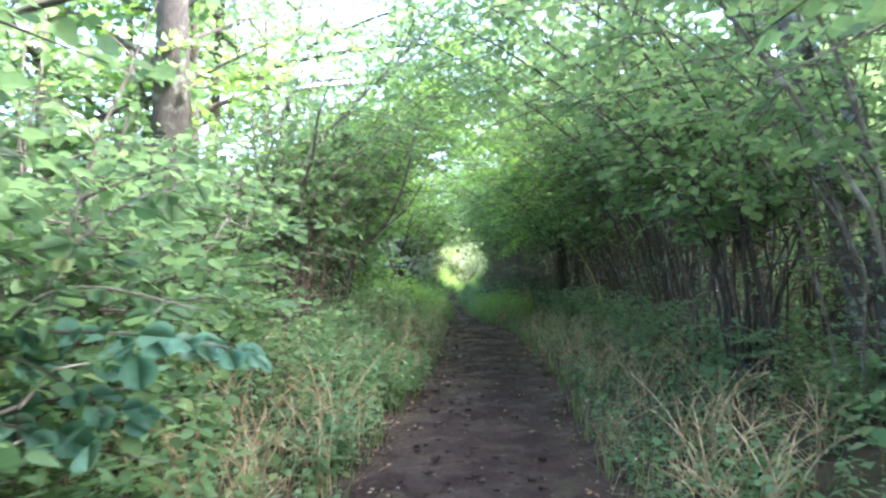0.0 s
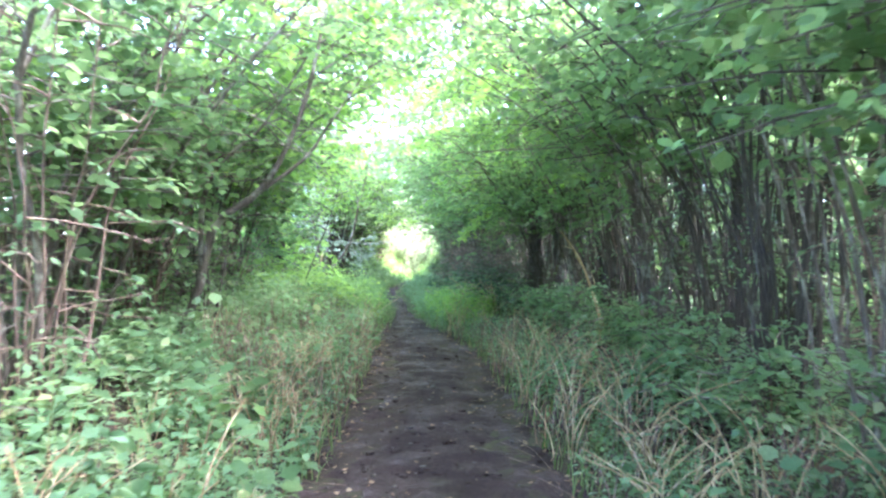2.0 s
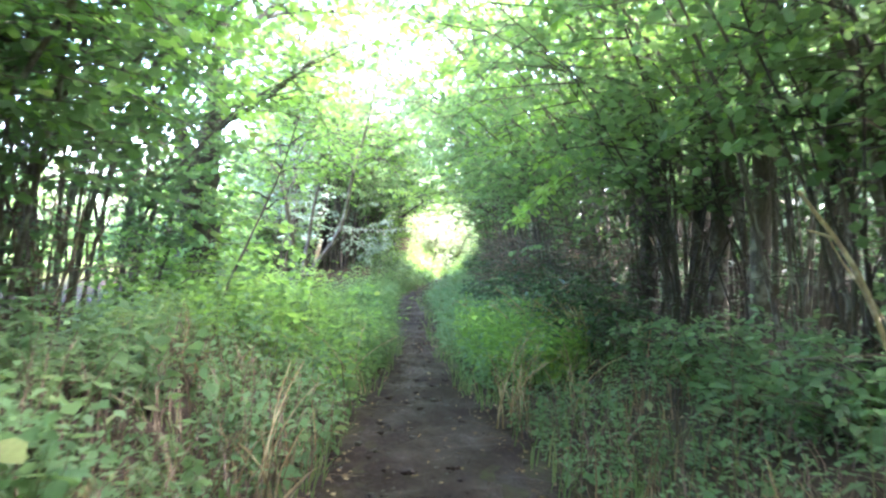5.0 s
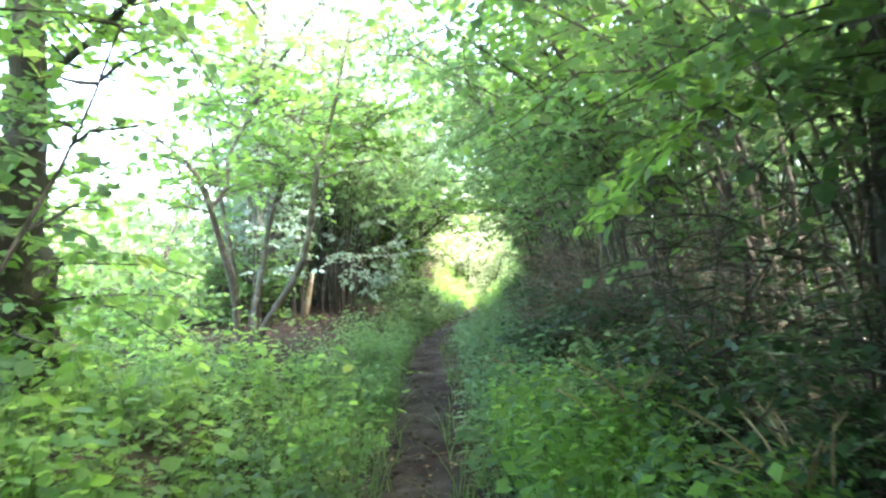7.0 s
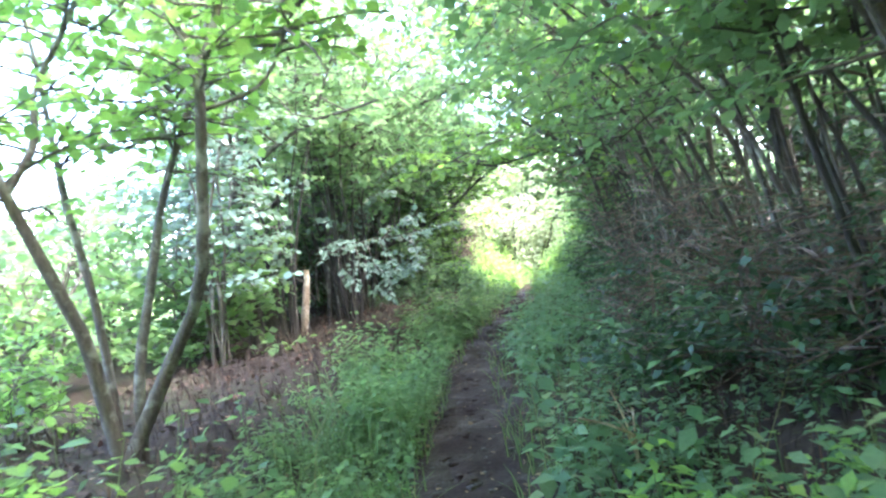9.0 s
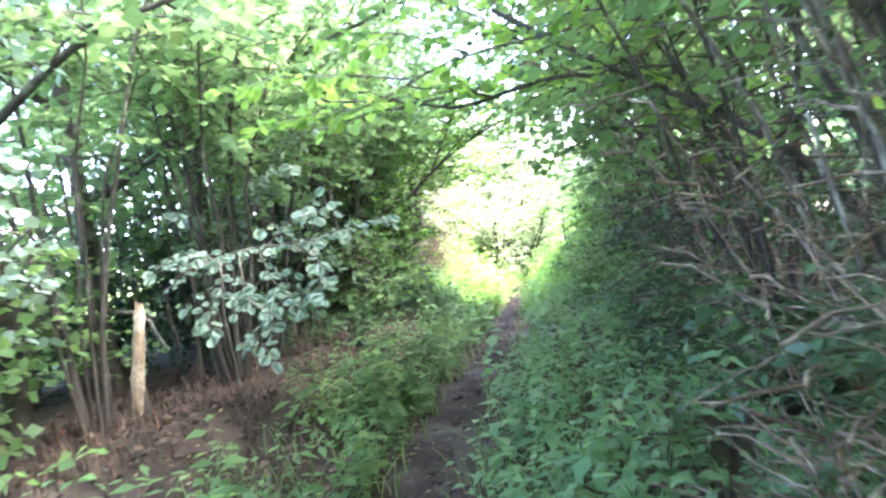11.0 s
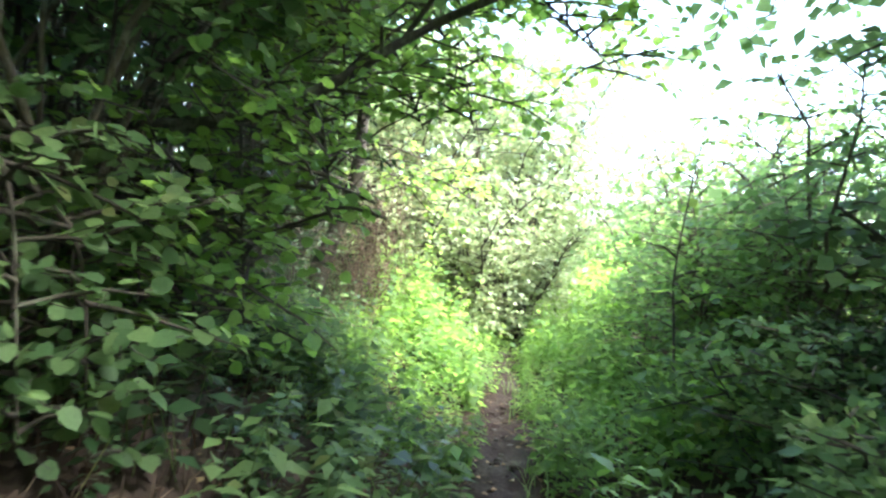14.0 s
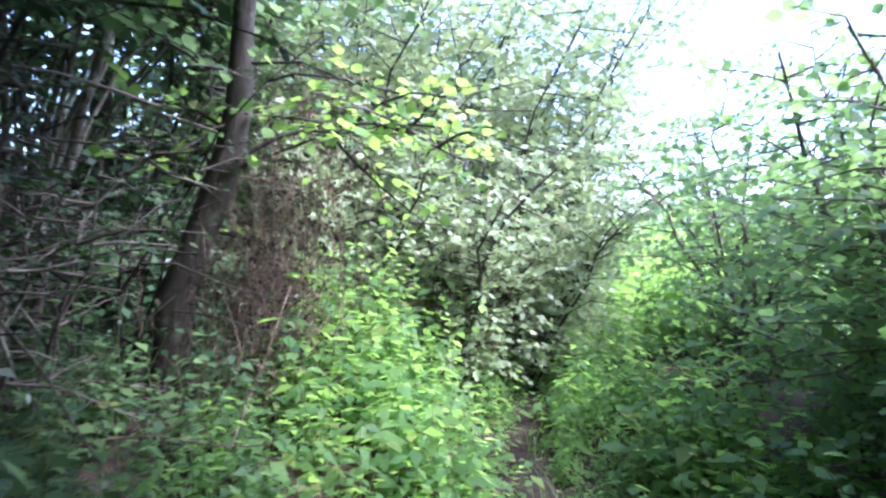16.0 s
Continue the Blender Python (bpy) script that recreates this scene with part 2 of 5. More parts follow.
class Wood:
    """Gathers tapered, slightly crooked round limbs into one mesh."""

    def __init__(self):
        self.v, self.f, self.n = [], [], 0

    def limb(self, pts, radii, sides=6, knobbly=0.0, seed=0):
        pts, radii = np.asarray(pts, float), np.asarray(radii, float)
        r = np.random.default_rng(seed)
        way = np.gradient(pts, axis=0)
        way /= np.linalg.norm(way, axis=1)[:, None] + 1e-9
        ref = np.where(np.abs(way[:, 2:3]) > 0.9, [[1.0, 0, 0]], [[0, 0, 1.0]])
        if np.ptp(ref, axis=0).any():
            ref = np.broadcast_to([0.83, 0.55, 0.1], way.shape)
        u = np.cross(way, ref)
        u /= np.linalg.norm(u, axis=1)[:, None] + 1e-9
        w = np.cross(way, u)
        a = np.arange(sides) * 2 * np.pi / sides
        rad = radii[:, None] * (1 + knobbly * r.normal(size=(len(pts), sides)))
        ring = pts[:, None] + rad[..., None] * (np.cos(a)[None, :, None] * u[:, None] + np.sin(a)[None, :, None] * w[:, None])
        k = len(pts)
        i, j = np.meshgrid(np.arange(k - 1), np.arange(sides), indexing="ij")
        q = np.stack([i * sides + j, i * sides + (j + 1) % sides, (i + 1) * sides + (j + 1) % sides, (i + 1) * sides + j], -1).reshape(-1, 4) + self.n
        self.v.append(ring.reshape(-1, 3))
        self.f.append(q)
        self.n += k * sides
        return self

    def twigs(self, a, b, ra, rb):
        """Many thin three-sided shoots at once."""
        a, b = np.asarray(a, float).reshape(-1, 3), np.asarray(b, float).reshape(-1, 3)
        if not len(a):
            return self
        way = b - a
        u = np.cross(way, [0.31, 0.22, 0.92])
        u /= np.linalg.norm(u, axis=1)[:, None] + 1e-9
        w = np.cross(way / (np.linalg.norm(way, axis=1)[:, None] + 1e-9), u)
        an = np.arange(3) * 2 * np.pi / 3
        ring = np.cos(an)[None, :, None] * u[:, None] + np.sin(an)[None, :, None] * w[:, None]
        v = np.concatenate([a[:, None] + ra * ring, b[:, None] + rb * ring], 1)
        base = np.arange(len(a))[:, None, None] * 6 + self.n
        j = np.arange(3)
        q = np.stack([j, (j + 1) % 3, 3 + (j + 1) % 3, 3 + j], -1)[None] + base
        self.v.append(v.reshape(-1, 3))
        self.f.append(q.reshape(-1, 4))
        self.n += len(a) * 6
        return self

    def done(self, name, mat, parent=None, label="", at=(0, 0, 0)):
        return link_mesh(name, np.concatenate(self.v), np.concatenate(self.f), mat, parent, label, at, smooth_shade=True)


def curve(points, n):
    """A smooth line of n points through the given ones."""
    p = np.asarray(points, float)
    p = np.vstack([2 * p[0] - p[1], p, 2 * p[-1] - p[-2]])
    out = []
    m = len(p) - 3
    for s in np.linspace(0, m - 1e-6, n):
        i, t = int(s), s - int(s)
        a, b, c, d = p[i : i + 4]
        out.append(0.5 * (2 * b + (c - a) * t + (2 * a - 5 * b + 4 * c - d) * t * t + (3 * b - a - 3 * c + d) * t**3))
    return np.array(out)


ROUND = np.array([(0, 0, 0), (0.33, 0.2, 0.05), (0.46, 0.58, 0.03), (0, 1.0, -0.1), (-0.46, 0.58, 0.03), (-0.33, 0.2, 0.05)])
OVAL = np.array([(0, 0, 0), (0.34, 0.09, 0.05), (0.47, 0.44, 0.08), (0.33, 0.8, 0.0), (0, 1.05, -0.13), (-0.33, 0.8, 0.0), (-0.47, 0.44, 0.08), (-0.34, 0.09, 0.05)])
KITE = np.array([(0, 0, 0), (0.29, 0.42, 0.05), (0, 1.0, -0.1), (-0.29, 0.42, 0.05)])
BROAD = np.array([(0, 0, 0), (0.45, 0.5, 0.06), (0, 1.0, -0.08), (-0.45, 0.5, 0.06)])
SIX = np.array([[0, 1, 2, 3], [0, 3, 4, 5]])
FOUR = np.array([[0, 1, 2, 3]])
EIGHT = np.array([[0, 1, 2, 4], [0, 4, 6, 7], [2, 3, 4, 4], [4, 5, 6, 6]])


def leaf_arrays(p, d, u, size, shape):
    """Corners and faces of folded leaves at p, pointing along d, facing u."""
    d = d / (np.linalg.norm(d, axis=1)[:, None] + 1e-9)
    s = np.cross(d, u)
    s /= np.linalg.norm(s, axis=1)[:, None] + 1e-9
    u = np.cross(s, d)
    sh = shape[None] * size[:, None, None]
    v = p[:, None] + sh[..., :1] * s[:, None] + sh[..., 1:2] * d[:, None] + sh[..., 2:] * u[:, None]
    k = len(shape)
    faces = {4: FOUR, 6: SIX, 8: EIGHT}[k]
    return v.reshape(-1, 3), (faces[None] + k * np.arange(len(p))[:, None, None]).reshape(-1, 4)


def in_the_way(p, wide=0.66, high=2.35):
    """Shoots that passing vehicles have broken off along the lane."""
    x = np.interp(p[:, 1], DRIVE[:, 0], DRIVE[:, 1])
    near = np.abs(p[:, 0] - x) < wide + 0.1 * np.sin(p[:, 1] * 5.1) + 0.1 * np.sin(p[:, 1] * 1.7 + p[:, 2] * 7.3)
    return near & (p[:, 2] < high + 0.2 * np.sin(p[:, 1] * 3.3) + 0.35 * smooth(26, 31, p[:, 1])) & (p[:, 2] > 0.75) & (p[:, 1] < 37.3)


def in_the_hall(p):
    """The tall open archway under the leaning stems, wider than the track, that stays free of leaves."""
    y = p[:, 1]
    open_ = smooth(4.5, 8, y) * smooth(21.5, 19, y)
    x = np.interp(y, DRIVE[:, 0], DRIVE[:, 1]) - 0.25
    ragged = 0.25 * np.sin(y * 4.3) + 0.18 * np.sin(y * 9.1 + 2 * p[:, 2])
    return (np.abs(p[:, 0] - x) < 1.35 * open_ + ragged) & (p[:, 2] > 0.9) & (p[:, 2] < 1.2 + 2.1 * open_ + ragged)


def unit_ring(a):
    return np.stack([np.cos(a), np.sin(a), np.zeros_like(a)], -1)


def spray(r, origin, way, length, spacing, leaf, shape, flat=0.5):
    """Leaves set alternately along shoots, lying nearly level and drooping at the tip."""
    n = np.maximum(2, (length / spacing).astype(int))
    idx = np.repeat(np.arange(len(origin)), n)
    k = np.concatenate([np.arange(m) for m in n]) if len(n) else np.zeros(0, int)
    t = (k + 0.6 + 0.3 * r.normal(size=len(k))) / n[idx]
    drop = np.zeros((len(idx), 3))
    drop[:, 2] = -0.22 * (t**2) * length[idx]
    p = origin[idx] + way[idx] * (t * length[idx])[:, None] + drop
    side = np.where(k % 2 == 0, 1.0, -1.0) * r.uniform(0.5, 1.2, len(k))
    last = k == n[idx] - 1
    side[last] *= 0.2
    cross = np.cross(way[idx], [0, 0, 1.0])
    d = way[idx] + cross * side[:, None]
    d[:, 2] += r.normal(-0.4, 0.35, len(k))
    u = r.normal(0, flat, (len(k), 3))
    u[:, 2] += 1
    size = leaf * r.uniform(0.6, 1.2, len(k))
    return p, d, u, size


def foliate(r, lines, start, per_line, reach, leaf, shape, spacing=0.055, side_shoots=4, rise=0.35, out=None, pull=0.0, clear=True, flat=0.5):
    """Branches off the given limbs, side shoots off the branches, leaves off both. Returns (branches, shoots, leaves)."""
    org, way, ln = [], [], []
    for pts in lines:
        seg = np.linspace(0, 1, len(pts))
        s = start + (1 - start) * (np.arange(per_line) + r.uniform(0, 1, per_line)) / per_line
        o = np.stack([np.interp(s, seg, pts[:, c]) for c in range(3)], -1)
        a = r.uniform(0, 6.283) + np.arange(per_line) * 2.4 + r.normal(0, 0.4, per_line)
        w = unit_ring(a)
        if out is not None:
            w = w + pull * np.asarray(out, float)
        w[:, 2] = rise + r.normal(0, 0.25, per_line)
        w /= np.linalg.norm(w, axis=1)[:, None]
        org.append(o)
        way.append(w)
        ln.append(reach * r.uniform(0.45, 1.15, per_line) * (1.15 - 0.55 * s))
    org, way, ln = np.concatenate(org), np.concatenate(way), np.concatenate(ln)
    t = (np.arange(side_shoots) + 0.7) / side_shoots
    o2 = org[:, None] + way[:, None] * (t[None, :, None] * ln[:, None, None])
    o2[..., 2] -= 0.22 * t[None] ** 2 * ln[:, None]
    cr = np.cross(way, [0, 0, 1.0])
    sg = np.where(np.arange(side_shoots) % 2 == 0, 1.0, -1.0)
    w2 = way[:, None] * 0.7 + cr[:, None] * (sg * 0.9)[None, :, None] + r.normal(0, 0.3 + 0.4 * max(flat - 0.5, 0), o2.shape)
    w2 /= np.linalg.norm(w2, axis=-1)[..., None]
    l2 = (ln[:, None] * r.uniform(0.25, 0.55, (len(ln), side_shoots)) * (1.1 - 0.4 * t)[None])
    o2, w2, l2 = o2.reshape(-1, 3), w2.reshape(-1, 3), l2.ravel()
    if clear:
        tip, tip2 = org + way * ln[:, None], o2 + w2 * l2[:, None]
        keep2 = ~(in_the_way(o2) | in_the_way(tip2) | in_the_hall(tip2))
        o2, w2, l2 = o2[keep2], w2[keep2], l2[keep2]
    sets = [spray(r, o2, w2, l2, spacing, leaf, shape, flat)]
    if len(org):
        sets.append(spray(r, org + way * (0.35 * ln)[:, None], way, 0.65 * ln, spacing * 1.3, leaf, shape, flat))
    p, d, u, size = (np.concatenate(x) for x in zip(*sets))
    if clear:
        keep = ~(in_the_way(p) | in_the_hall(p))
        p, d, u, size = p[keep], d[keep], u[keep], size[keep]
    return (org, way, ln), (o2, w2, l2), (p, d, u, size)


def branch_wood(r, branches, shoots, thick=0.012, shoots_too=True, plain=False):
    w = Wood()
    org, way, ln = branches
    m = 4 if shoots_too else 2 if plain else 3
    t = np.linspace(0, 1, m)
    for o, a, n in zip(org, way, ln):
        pts = o + a * (t * n)[:, None]
        pts[:, 2] -= 0.22 * t**2 * n
        pts[1:-1] += r.normal(0, 0.03 * n, (m - 2, 3))
        bad = in_the_way(pts)
        if bad.any():
            pts = pts[: max(int(np.argmax(bad)), 0)]
        if len(pts) > 1:
            w.limb(pts, np.linspace(thick, thick * 0.35, m)[: len(pts)], 3)
    if shoots_too:
        o2, w2, l2 = shoots
        tip = o2 + w2 * l2[:, None]
        tip[:, 2] -= 0.15 * l2
        w.twigs(o2, tip, thick * 0.3, thick * 0.15)
    return w


def thing(name, at, label, category, group="", kind=""):
    ob = new(name)
    ob.location = at
    ob.empty_display_size = 0.2
    return tagged(ob, label, category, group, kind)


def leaf_part(name, leaves, shape, mat, root, label=""):
    v, f = leaf_arrays(*leaves, shape)
    return link_mesh(name, v, f, mat, root, label, root.location)


def coppice(x, y, seed, height=5.0, stems=7, spread=0.3, low=0.3, per=9, reach=1.2, leaf=0.105, mat=None, bark=None, fine=False, lean=(0, 0),
            label="many-stemmed hazel bush with broad green leaves", group="hazel bushes along the lane", thick=0.026, shape=ROUND, spacing=0.06, name="hazel_bush", sides=6, shoots=4, rise=0.35, pull=0.0, flat=0.5):
    """A many-stemmed bush that springs from one stool: each stem, the branches and the foliage are parts."""
    r = np.random.default_rng(seed)
    z = float(ground_z(x, y)) - 0.03
    root = thing(name, (x, y, z), label, "bush", group)
    lines = []
    for k in range(stems):
        a = k * 6.283 / stems + r.uniform(-0.5, 0.5)
        h = height * r.uniform(0.65, 1.08)
        tilt = spread * r.uniform(0.25, 1.15)
        s = np.linspace(0, 1, 8)
        foot = np.array([x, y, z]) + 0.16 * r.uniform(0.4, 1) * unit_ring(np.array([a]))[0]
        bend = np.array([math.cos(a) * tilt, math.sin(a) * tilt, 0])
        pts = foot + bend * (h * s**1.5)[:, None] + np.array([*lean, 0]) * (h * s**2.2)[:, None]
        pts[:, 2] += h * (s - 0.1 * s**2 * (1 + 2 * tilt))
        pts[1:] += np.cumsum(r.normal(0, 0.06, (7, 3)), 0) * np.array([1, 1, 0.2])
        hit = in_the_way(pts, 0.95)
        if hit.any():
            pts = pts[: max(int(np.argmax(hit)), 3)]
            pts = pts if not in_the_way(pts, 0.8).any() else None
        if pts is None:
            continue
        lines.append(pts)
        rad = thick * r.uniform(0.6, 1.3)
        Wood().limb(pts, np.linspace(rad, rad * 0.3, len(pts)), sides, 0.05, seed + k).done("stem", bark or M_STEM, root, "", root.location)
    b, sh, lv = foliate(r, lines, low, per, reach, leaf, shape, spacing, shoots, rise, (-np.sign(x), 0, 0), pull, True, flat)
    w = branch_wood(r, b, sh, 0.010, fine, sides < 6 or name == "sallow_bush")
    if w.v:
        tagged(w.done("branchwork", bark or M_STEM, root, "", root.location), kind="stuff")
    leaf_part("foliage", lv, shape, mat or M_HAZEL, root)
    return root


def tree(name, label, limbs, bark, leaf=0.08, mat=None, per=8, reach=1.3, start=0.3, shape=ROUND, group="", category="tree", crown=True, sides=10, spacing=0.06, knob=0.06, flat=0.5, fine=True):
    """limbs: (line of points, radius at the foot, radius at the tip), the trunk first."""
    r = np.random.default_rng(int(abs(limbs[0][0][0][0] * 1000 + limbs[0][0][0][1] * 77)))
    root = thing(name, limbs[0][0][0], label, category, group)
    lines = []
    for k, (pts, r0, r1) in enumerate(limbs):
        c = curve(pts, 14)
        rad = np.linspace(r0, r1, 14) * (1 + 0.04 * r.normal(size=14))
        if k == 0:
            rad[0] *= 1.25
        c[1:-1] += r.normal(0, 0.12 * r1, (12, 3))
        Wood().limb(c, rad, sides, knob, k).done("trunk" if k == 0 else "limb", bark, root, "", root.location)
        lines.append(c)
    if crown:
        b, sh, lv = foliate(r, lines, start, per, reach, leaf, shape, spacing, flat=flat)
        tagged(branch_wood(r, b, sh, 0.014, fine).done("branchwork", bark, root, "", root.location), kind="stuff")
        leaf_part("crown", lv, shape, mat or M_HAZEL, root)
    return root


def broad_leaf(name, mat, wide, fold, droop, seed):
    """One hazel-like leaf a unit long: toothed rim, raised halves either side of a sunken midrib, a thin stalk."""
    r = np.random.default_rng(seed)
    ym = np.array([0.0, 0.2, 0.42, 0.64, 0.84, 1.0])
    ye = np.array([0.0, 0.14, 0.42, 0.67, 0.87])
    we = wide * np.array([0.18, 0.41, 0.5, 0.44, 0.26]) * (1 + 0.07 * r.normal(size=5))
    mid = np.stack([np.zeros(6), ym, -droop * ym**2], -1)
    v, f = list(mid), []
    for side in (1, -1):
        b = len(v)
        for k in range(5):
            v.append((side * we[k], ye[k] + 0.02 * r.normal(), fold * we[k] - droop * ye[k] ** 2 + 0.02 * r.normal()))
        tooth = len(v)
        for k in range(4):
            v.append((side * (0.5 * (we[k] + we[k + 1]) + 0.035), 0.5 * (ye[k] + ye[k + 1]) + 0.07, fold * we[k] - droop * ye[k] ** 2))
        for k in range(4):
            f += [(k, b + k, b + k + 1, k + 1), (b + k, tooth + k, b + k + 1)]
        f += [(4, b + 4, 5)]
    b = len(v)
    for y, z in ((-0.28, 0.04), (0.0, 0.0)):
        v += [(0.012, y, z), (-0.012, y, z), (0, y, z + 0.02)]
    f += [(b, b + 1, b + 4, b + 3), (b + 1, b + 2, b + 5, b + 4), (b + 2, b, b + 3, b + 5)]
    me = bpy.data.meshes.new(name)
    me.from_pydata([tuple(map(float, p)) for p in v], [], f)
    me.materials.append(mat)
    me.polygons.foreach_set("use_smooth", np.ones(len(me.polygons), bool))
    return me


LEAF_KINDS = {}


def leafy_branch(label, limbs, bark, leaf, mat, seed, spacing=0.07, shoot=0.22, shoots=4, start=0.2, tilt=0.5, face=(0, 0), group="low branches over the lane"):
    """A low branch: each limb a part with its side shoots, each leaf a piece of the limb that bears it. limbs: (line, radius at the foot, at the tip)."""
    r = np.random.default_rng(seed)
    if mat.name not in LEAF_KINDS:
        LEAF_KINDS[mat.name] = [broad_leaf("leaf", mat, w, f, d, k) for k, (w, f, d) in enumerate([(0.97, 0.1, 0.07), (0.9, 0.05, 0.16), (1.02, -0.07, 0.1), (0.86, 0.16, 0.05)])]
    root = thing("hanging_branch", limbs[0][0][0], label, "branch", group)
    base = Vector(root.location)
    for k, (pts, r0, r1) in enumerate(limbs):
        c = curve(pts, 12)
        w = Wood().limb(c, np.linspace(r0, r1, 12), 6, 0.06, k)
        along = np.concatenate([[0], np.cumsum(np.linalg.norm(np.diff(c, axis=0), axis=1))])
        runs = [(c, along[-1], start)]
        for j in range(shoots):
            i = int(np.clip(round((start + (1 - start) * (j + r.uniform(0.2, 0.8)) / shoots) * 11), 1, 10))
            way = c[i + 1] - c[i - 1]
            way /= np.linalg.norm(way)
            side = np.cross(way, [0, 0, 1.0]) * (1 if j % 2 else -1)
            side /= np.linalg.norm(side) + 1e-9
            d = (0.5 * way + 0.9 * side + r.normal(0, 0.25, 3)) * [1, 1, 0.35]
            d /= np.linalg.norm(d)
            n = shoot * r.uniform(0.5, 1.2)
            t = np.linspace(0, 1, 4)[:, None]
            q = c[i] + d * n * t + np.array([0, 0, -0.3 * n]) * t**2
            runs.append((q, n, 0.3))
        limb = w.done("limb", bark, root, "", root.location)
        for q, n, s0 in runs:
            bearer = limb if s0 == start else Wood().limb(q, np.linspace(r1, 0.4 * r1, 4), 4).done("shoot", bark, root, "", root.location)
            m = max(2, int(n * (1 - s0) / spacing))
            for j in range(m + 1):
                s = s0 + (1 - s0) * (j + 0.2 * r.normal() * (j < m)) / m
                s = min(max(s, 0.0), 1.0)
                seg = np.linspace(0, 1, len(q))
                p = np.array([np.interp(s, seg, q[:, a]) for a in range(3)])
                i = min(int(s * (len(q) - 1)), len(q) - 2)
                way = q[i + 1] - q[i]
                way /= np.linalg.norm(way) + 1e-9
                way = way * [1, 1, 0.35]
                way /= np.linalg.norm(way) + 1e-9
                side = np.cross(way, [0, 0, 1.0]) * (0.0 if j == m else 1 if j % 2 else -1)
                d = Vector(0.5 * way + side * r.uniform(0.6, 1.1) + [0, 0, r.normal(-0.3, 0.25)]).normalized()
                up = Vector(r.normal(0, tilt, 3) + [*face, 1])
                x = d.cross(up).normalized()
                z = x.cross(d)
                size = leaf * r.uniform(0.6, 1.15)
                ob = new("leaf", LEAF_KINDS[mat.name][int(r.integers(0, 4))])
                ob.parent = bearer
                turn = Matrix((x, d, z)).transposed().to_4x4()
                ob.matrix_basis = Matrix.Translation(Vector(p) - base + 0.25 * size * d) @ turn @ Matrix.Diagonal((size, size, size, 1))
    return root


# ---- ground: one sheet to the horizon, and the bare track on it ----
def axis(near_lo, near_hi, step, far):
    mid = np.arange(near_lo, near_hi + 1e-6, step)
    grow = step * 1.35 ** np.arange(1, 26)
    hi = near_hi + np.cumsum(grow)
    lo = near_lo - np.cumsum(grow)
    return np.concatenate([lo[lo > -far][::-1], mid, hi[hi < far]])


gx, gy = axis(-6, 7, 0.2, 900), axis(-6, 48, 0.25, 900)
GX, GY = np.meshgrid(gx, gy)
GZ = ground_z(GX, GY)
i, j = np.meshgrid(np.arange(len(gy) - 1), np.arange(len(gx) - 1), indexing="ij")
k = i * len(gx) + j
ground = link_mesh("ground", np.stack([GX, GY, GZ], -1), np.stack([k, k + 1, k + 1 + len(gx), k + len(gx)], -1), M_FLOOR, smooth_shade=True)
tagged(ground, "dark leaf-mould woodland floor rising into banks", "ground", kind="structure")

ty = np.arange(-6, 43.5, 0.12)
tx = np.linspace(-1, 1, 17)
TY = np.repeat(ty[:, None], 17, 1)
edge = 1.06 + 0.2 * np.sin(TY * 2.1 + 1.0 * np.sign(tx)[None]) + 0.12 * np.sin(TY * 5.3 + 2 * np.sign(tx)[None]) + 0.07 * np.sin(TY * 11.7 + 3 * np.sign(tx)[None])
TX = lane(TY, 1) + tx[None] * (lane(TY, 2) + 0.1) * edge
TZ = ground_z(TX, TY) + 0.012 - 0.02 * np.abs(tx[None]) ** 6
TZ += 0.018 * ripple(TX, TY, 13.0, 3.0) + 0.012 * ripple(TX, TY, 29.0, 1.0)
TZ -= 0.035 * np.exp(-(((np.abs(tx) - 0.62) / 0.2) ** 2))[None] * smooth(20, 16, TY)
i, j = np.meshgrid(np.arange(len(ty) - 1), np.arange(16), indexing="ij")
k = i * 17 + j
track = link_mesh("track", np.stack([TX, TY, TZ + 0.02], -1), np.stack([k, k + 1, k + 18, k + 17], -1), M_SOIL, smooth_shade=True)
tagged(track, "bare dark muddy track, damp and littered with leaves", "track", kind="structure")


def scatter_stones(n, r, big=1.0, flat=0.55):
    """Small rough lumps pressed into the track."""
    cube = np.array([(a, b, c) for a in (-1, 1) for b in (-1, 1) for c in (-1, 1)], float)
    faces = np.array([(0, 1, 3, 2), (4, 6, 7, 5), (0, 4, 5, 1), (2, 3, 7, 6), (0, 2, 6, 4), (1, 5, 7, 3)])
    y = r.uniform(0, 40, n)
    x = lane(y, 1) + (lane(y, 2) + 0.05) * r.normal(-0.15, 0.42, n).clip(-1, 1)
    s = big * (0.010 + 0.022 * r.uniform(0, 1, n) ** 3)
    v = cube[None] * (0.7 + 0.5 * r.uniform(size=(n, 8, 1))) + r.normal(0, 0.15, (n, 8, 3))
    a = r.uniform(0, 6.28, n)
    v = np.stack([v[..., 0] * np.cos(a)[:, None] - v[..., 1] * np.sin(a)[:, None], v[..., 0] * np.sin(a)[:, None] + v[..., 1] * np.cos(a)[:, None], v[..., 2] * flat], -1)
    v = v * s[:, None, None] + np.stack([x, y, ground_z(x, y) + 0.03], -1)[:, None]
    return v.reshape(-1, 3), (faces[None] + 8 * np.arange(n)[:, None, None]).reshape(-1, 4)


v, f = scatter_stones(700, rng, 0.8)
tagged(link_mesh("track_stones", v, f, M_STONE), "small grey stones pressed into the mud", "stones", kind="stuff")

v, f = scatter_stones(1000, rng, 1.15, 0.4)
tagged(link_mesh("mud_clods", v, f, M_SOIL, smooth_shade=True), "clods of dark wet mud on the track", "mud", kind="stuff")

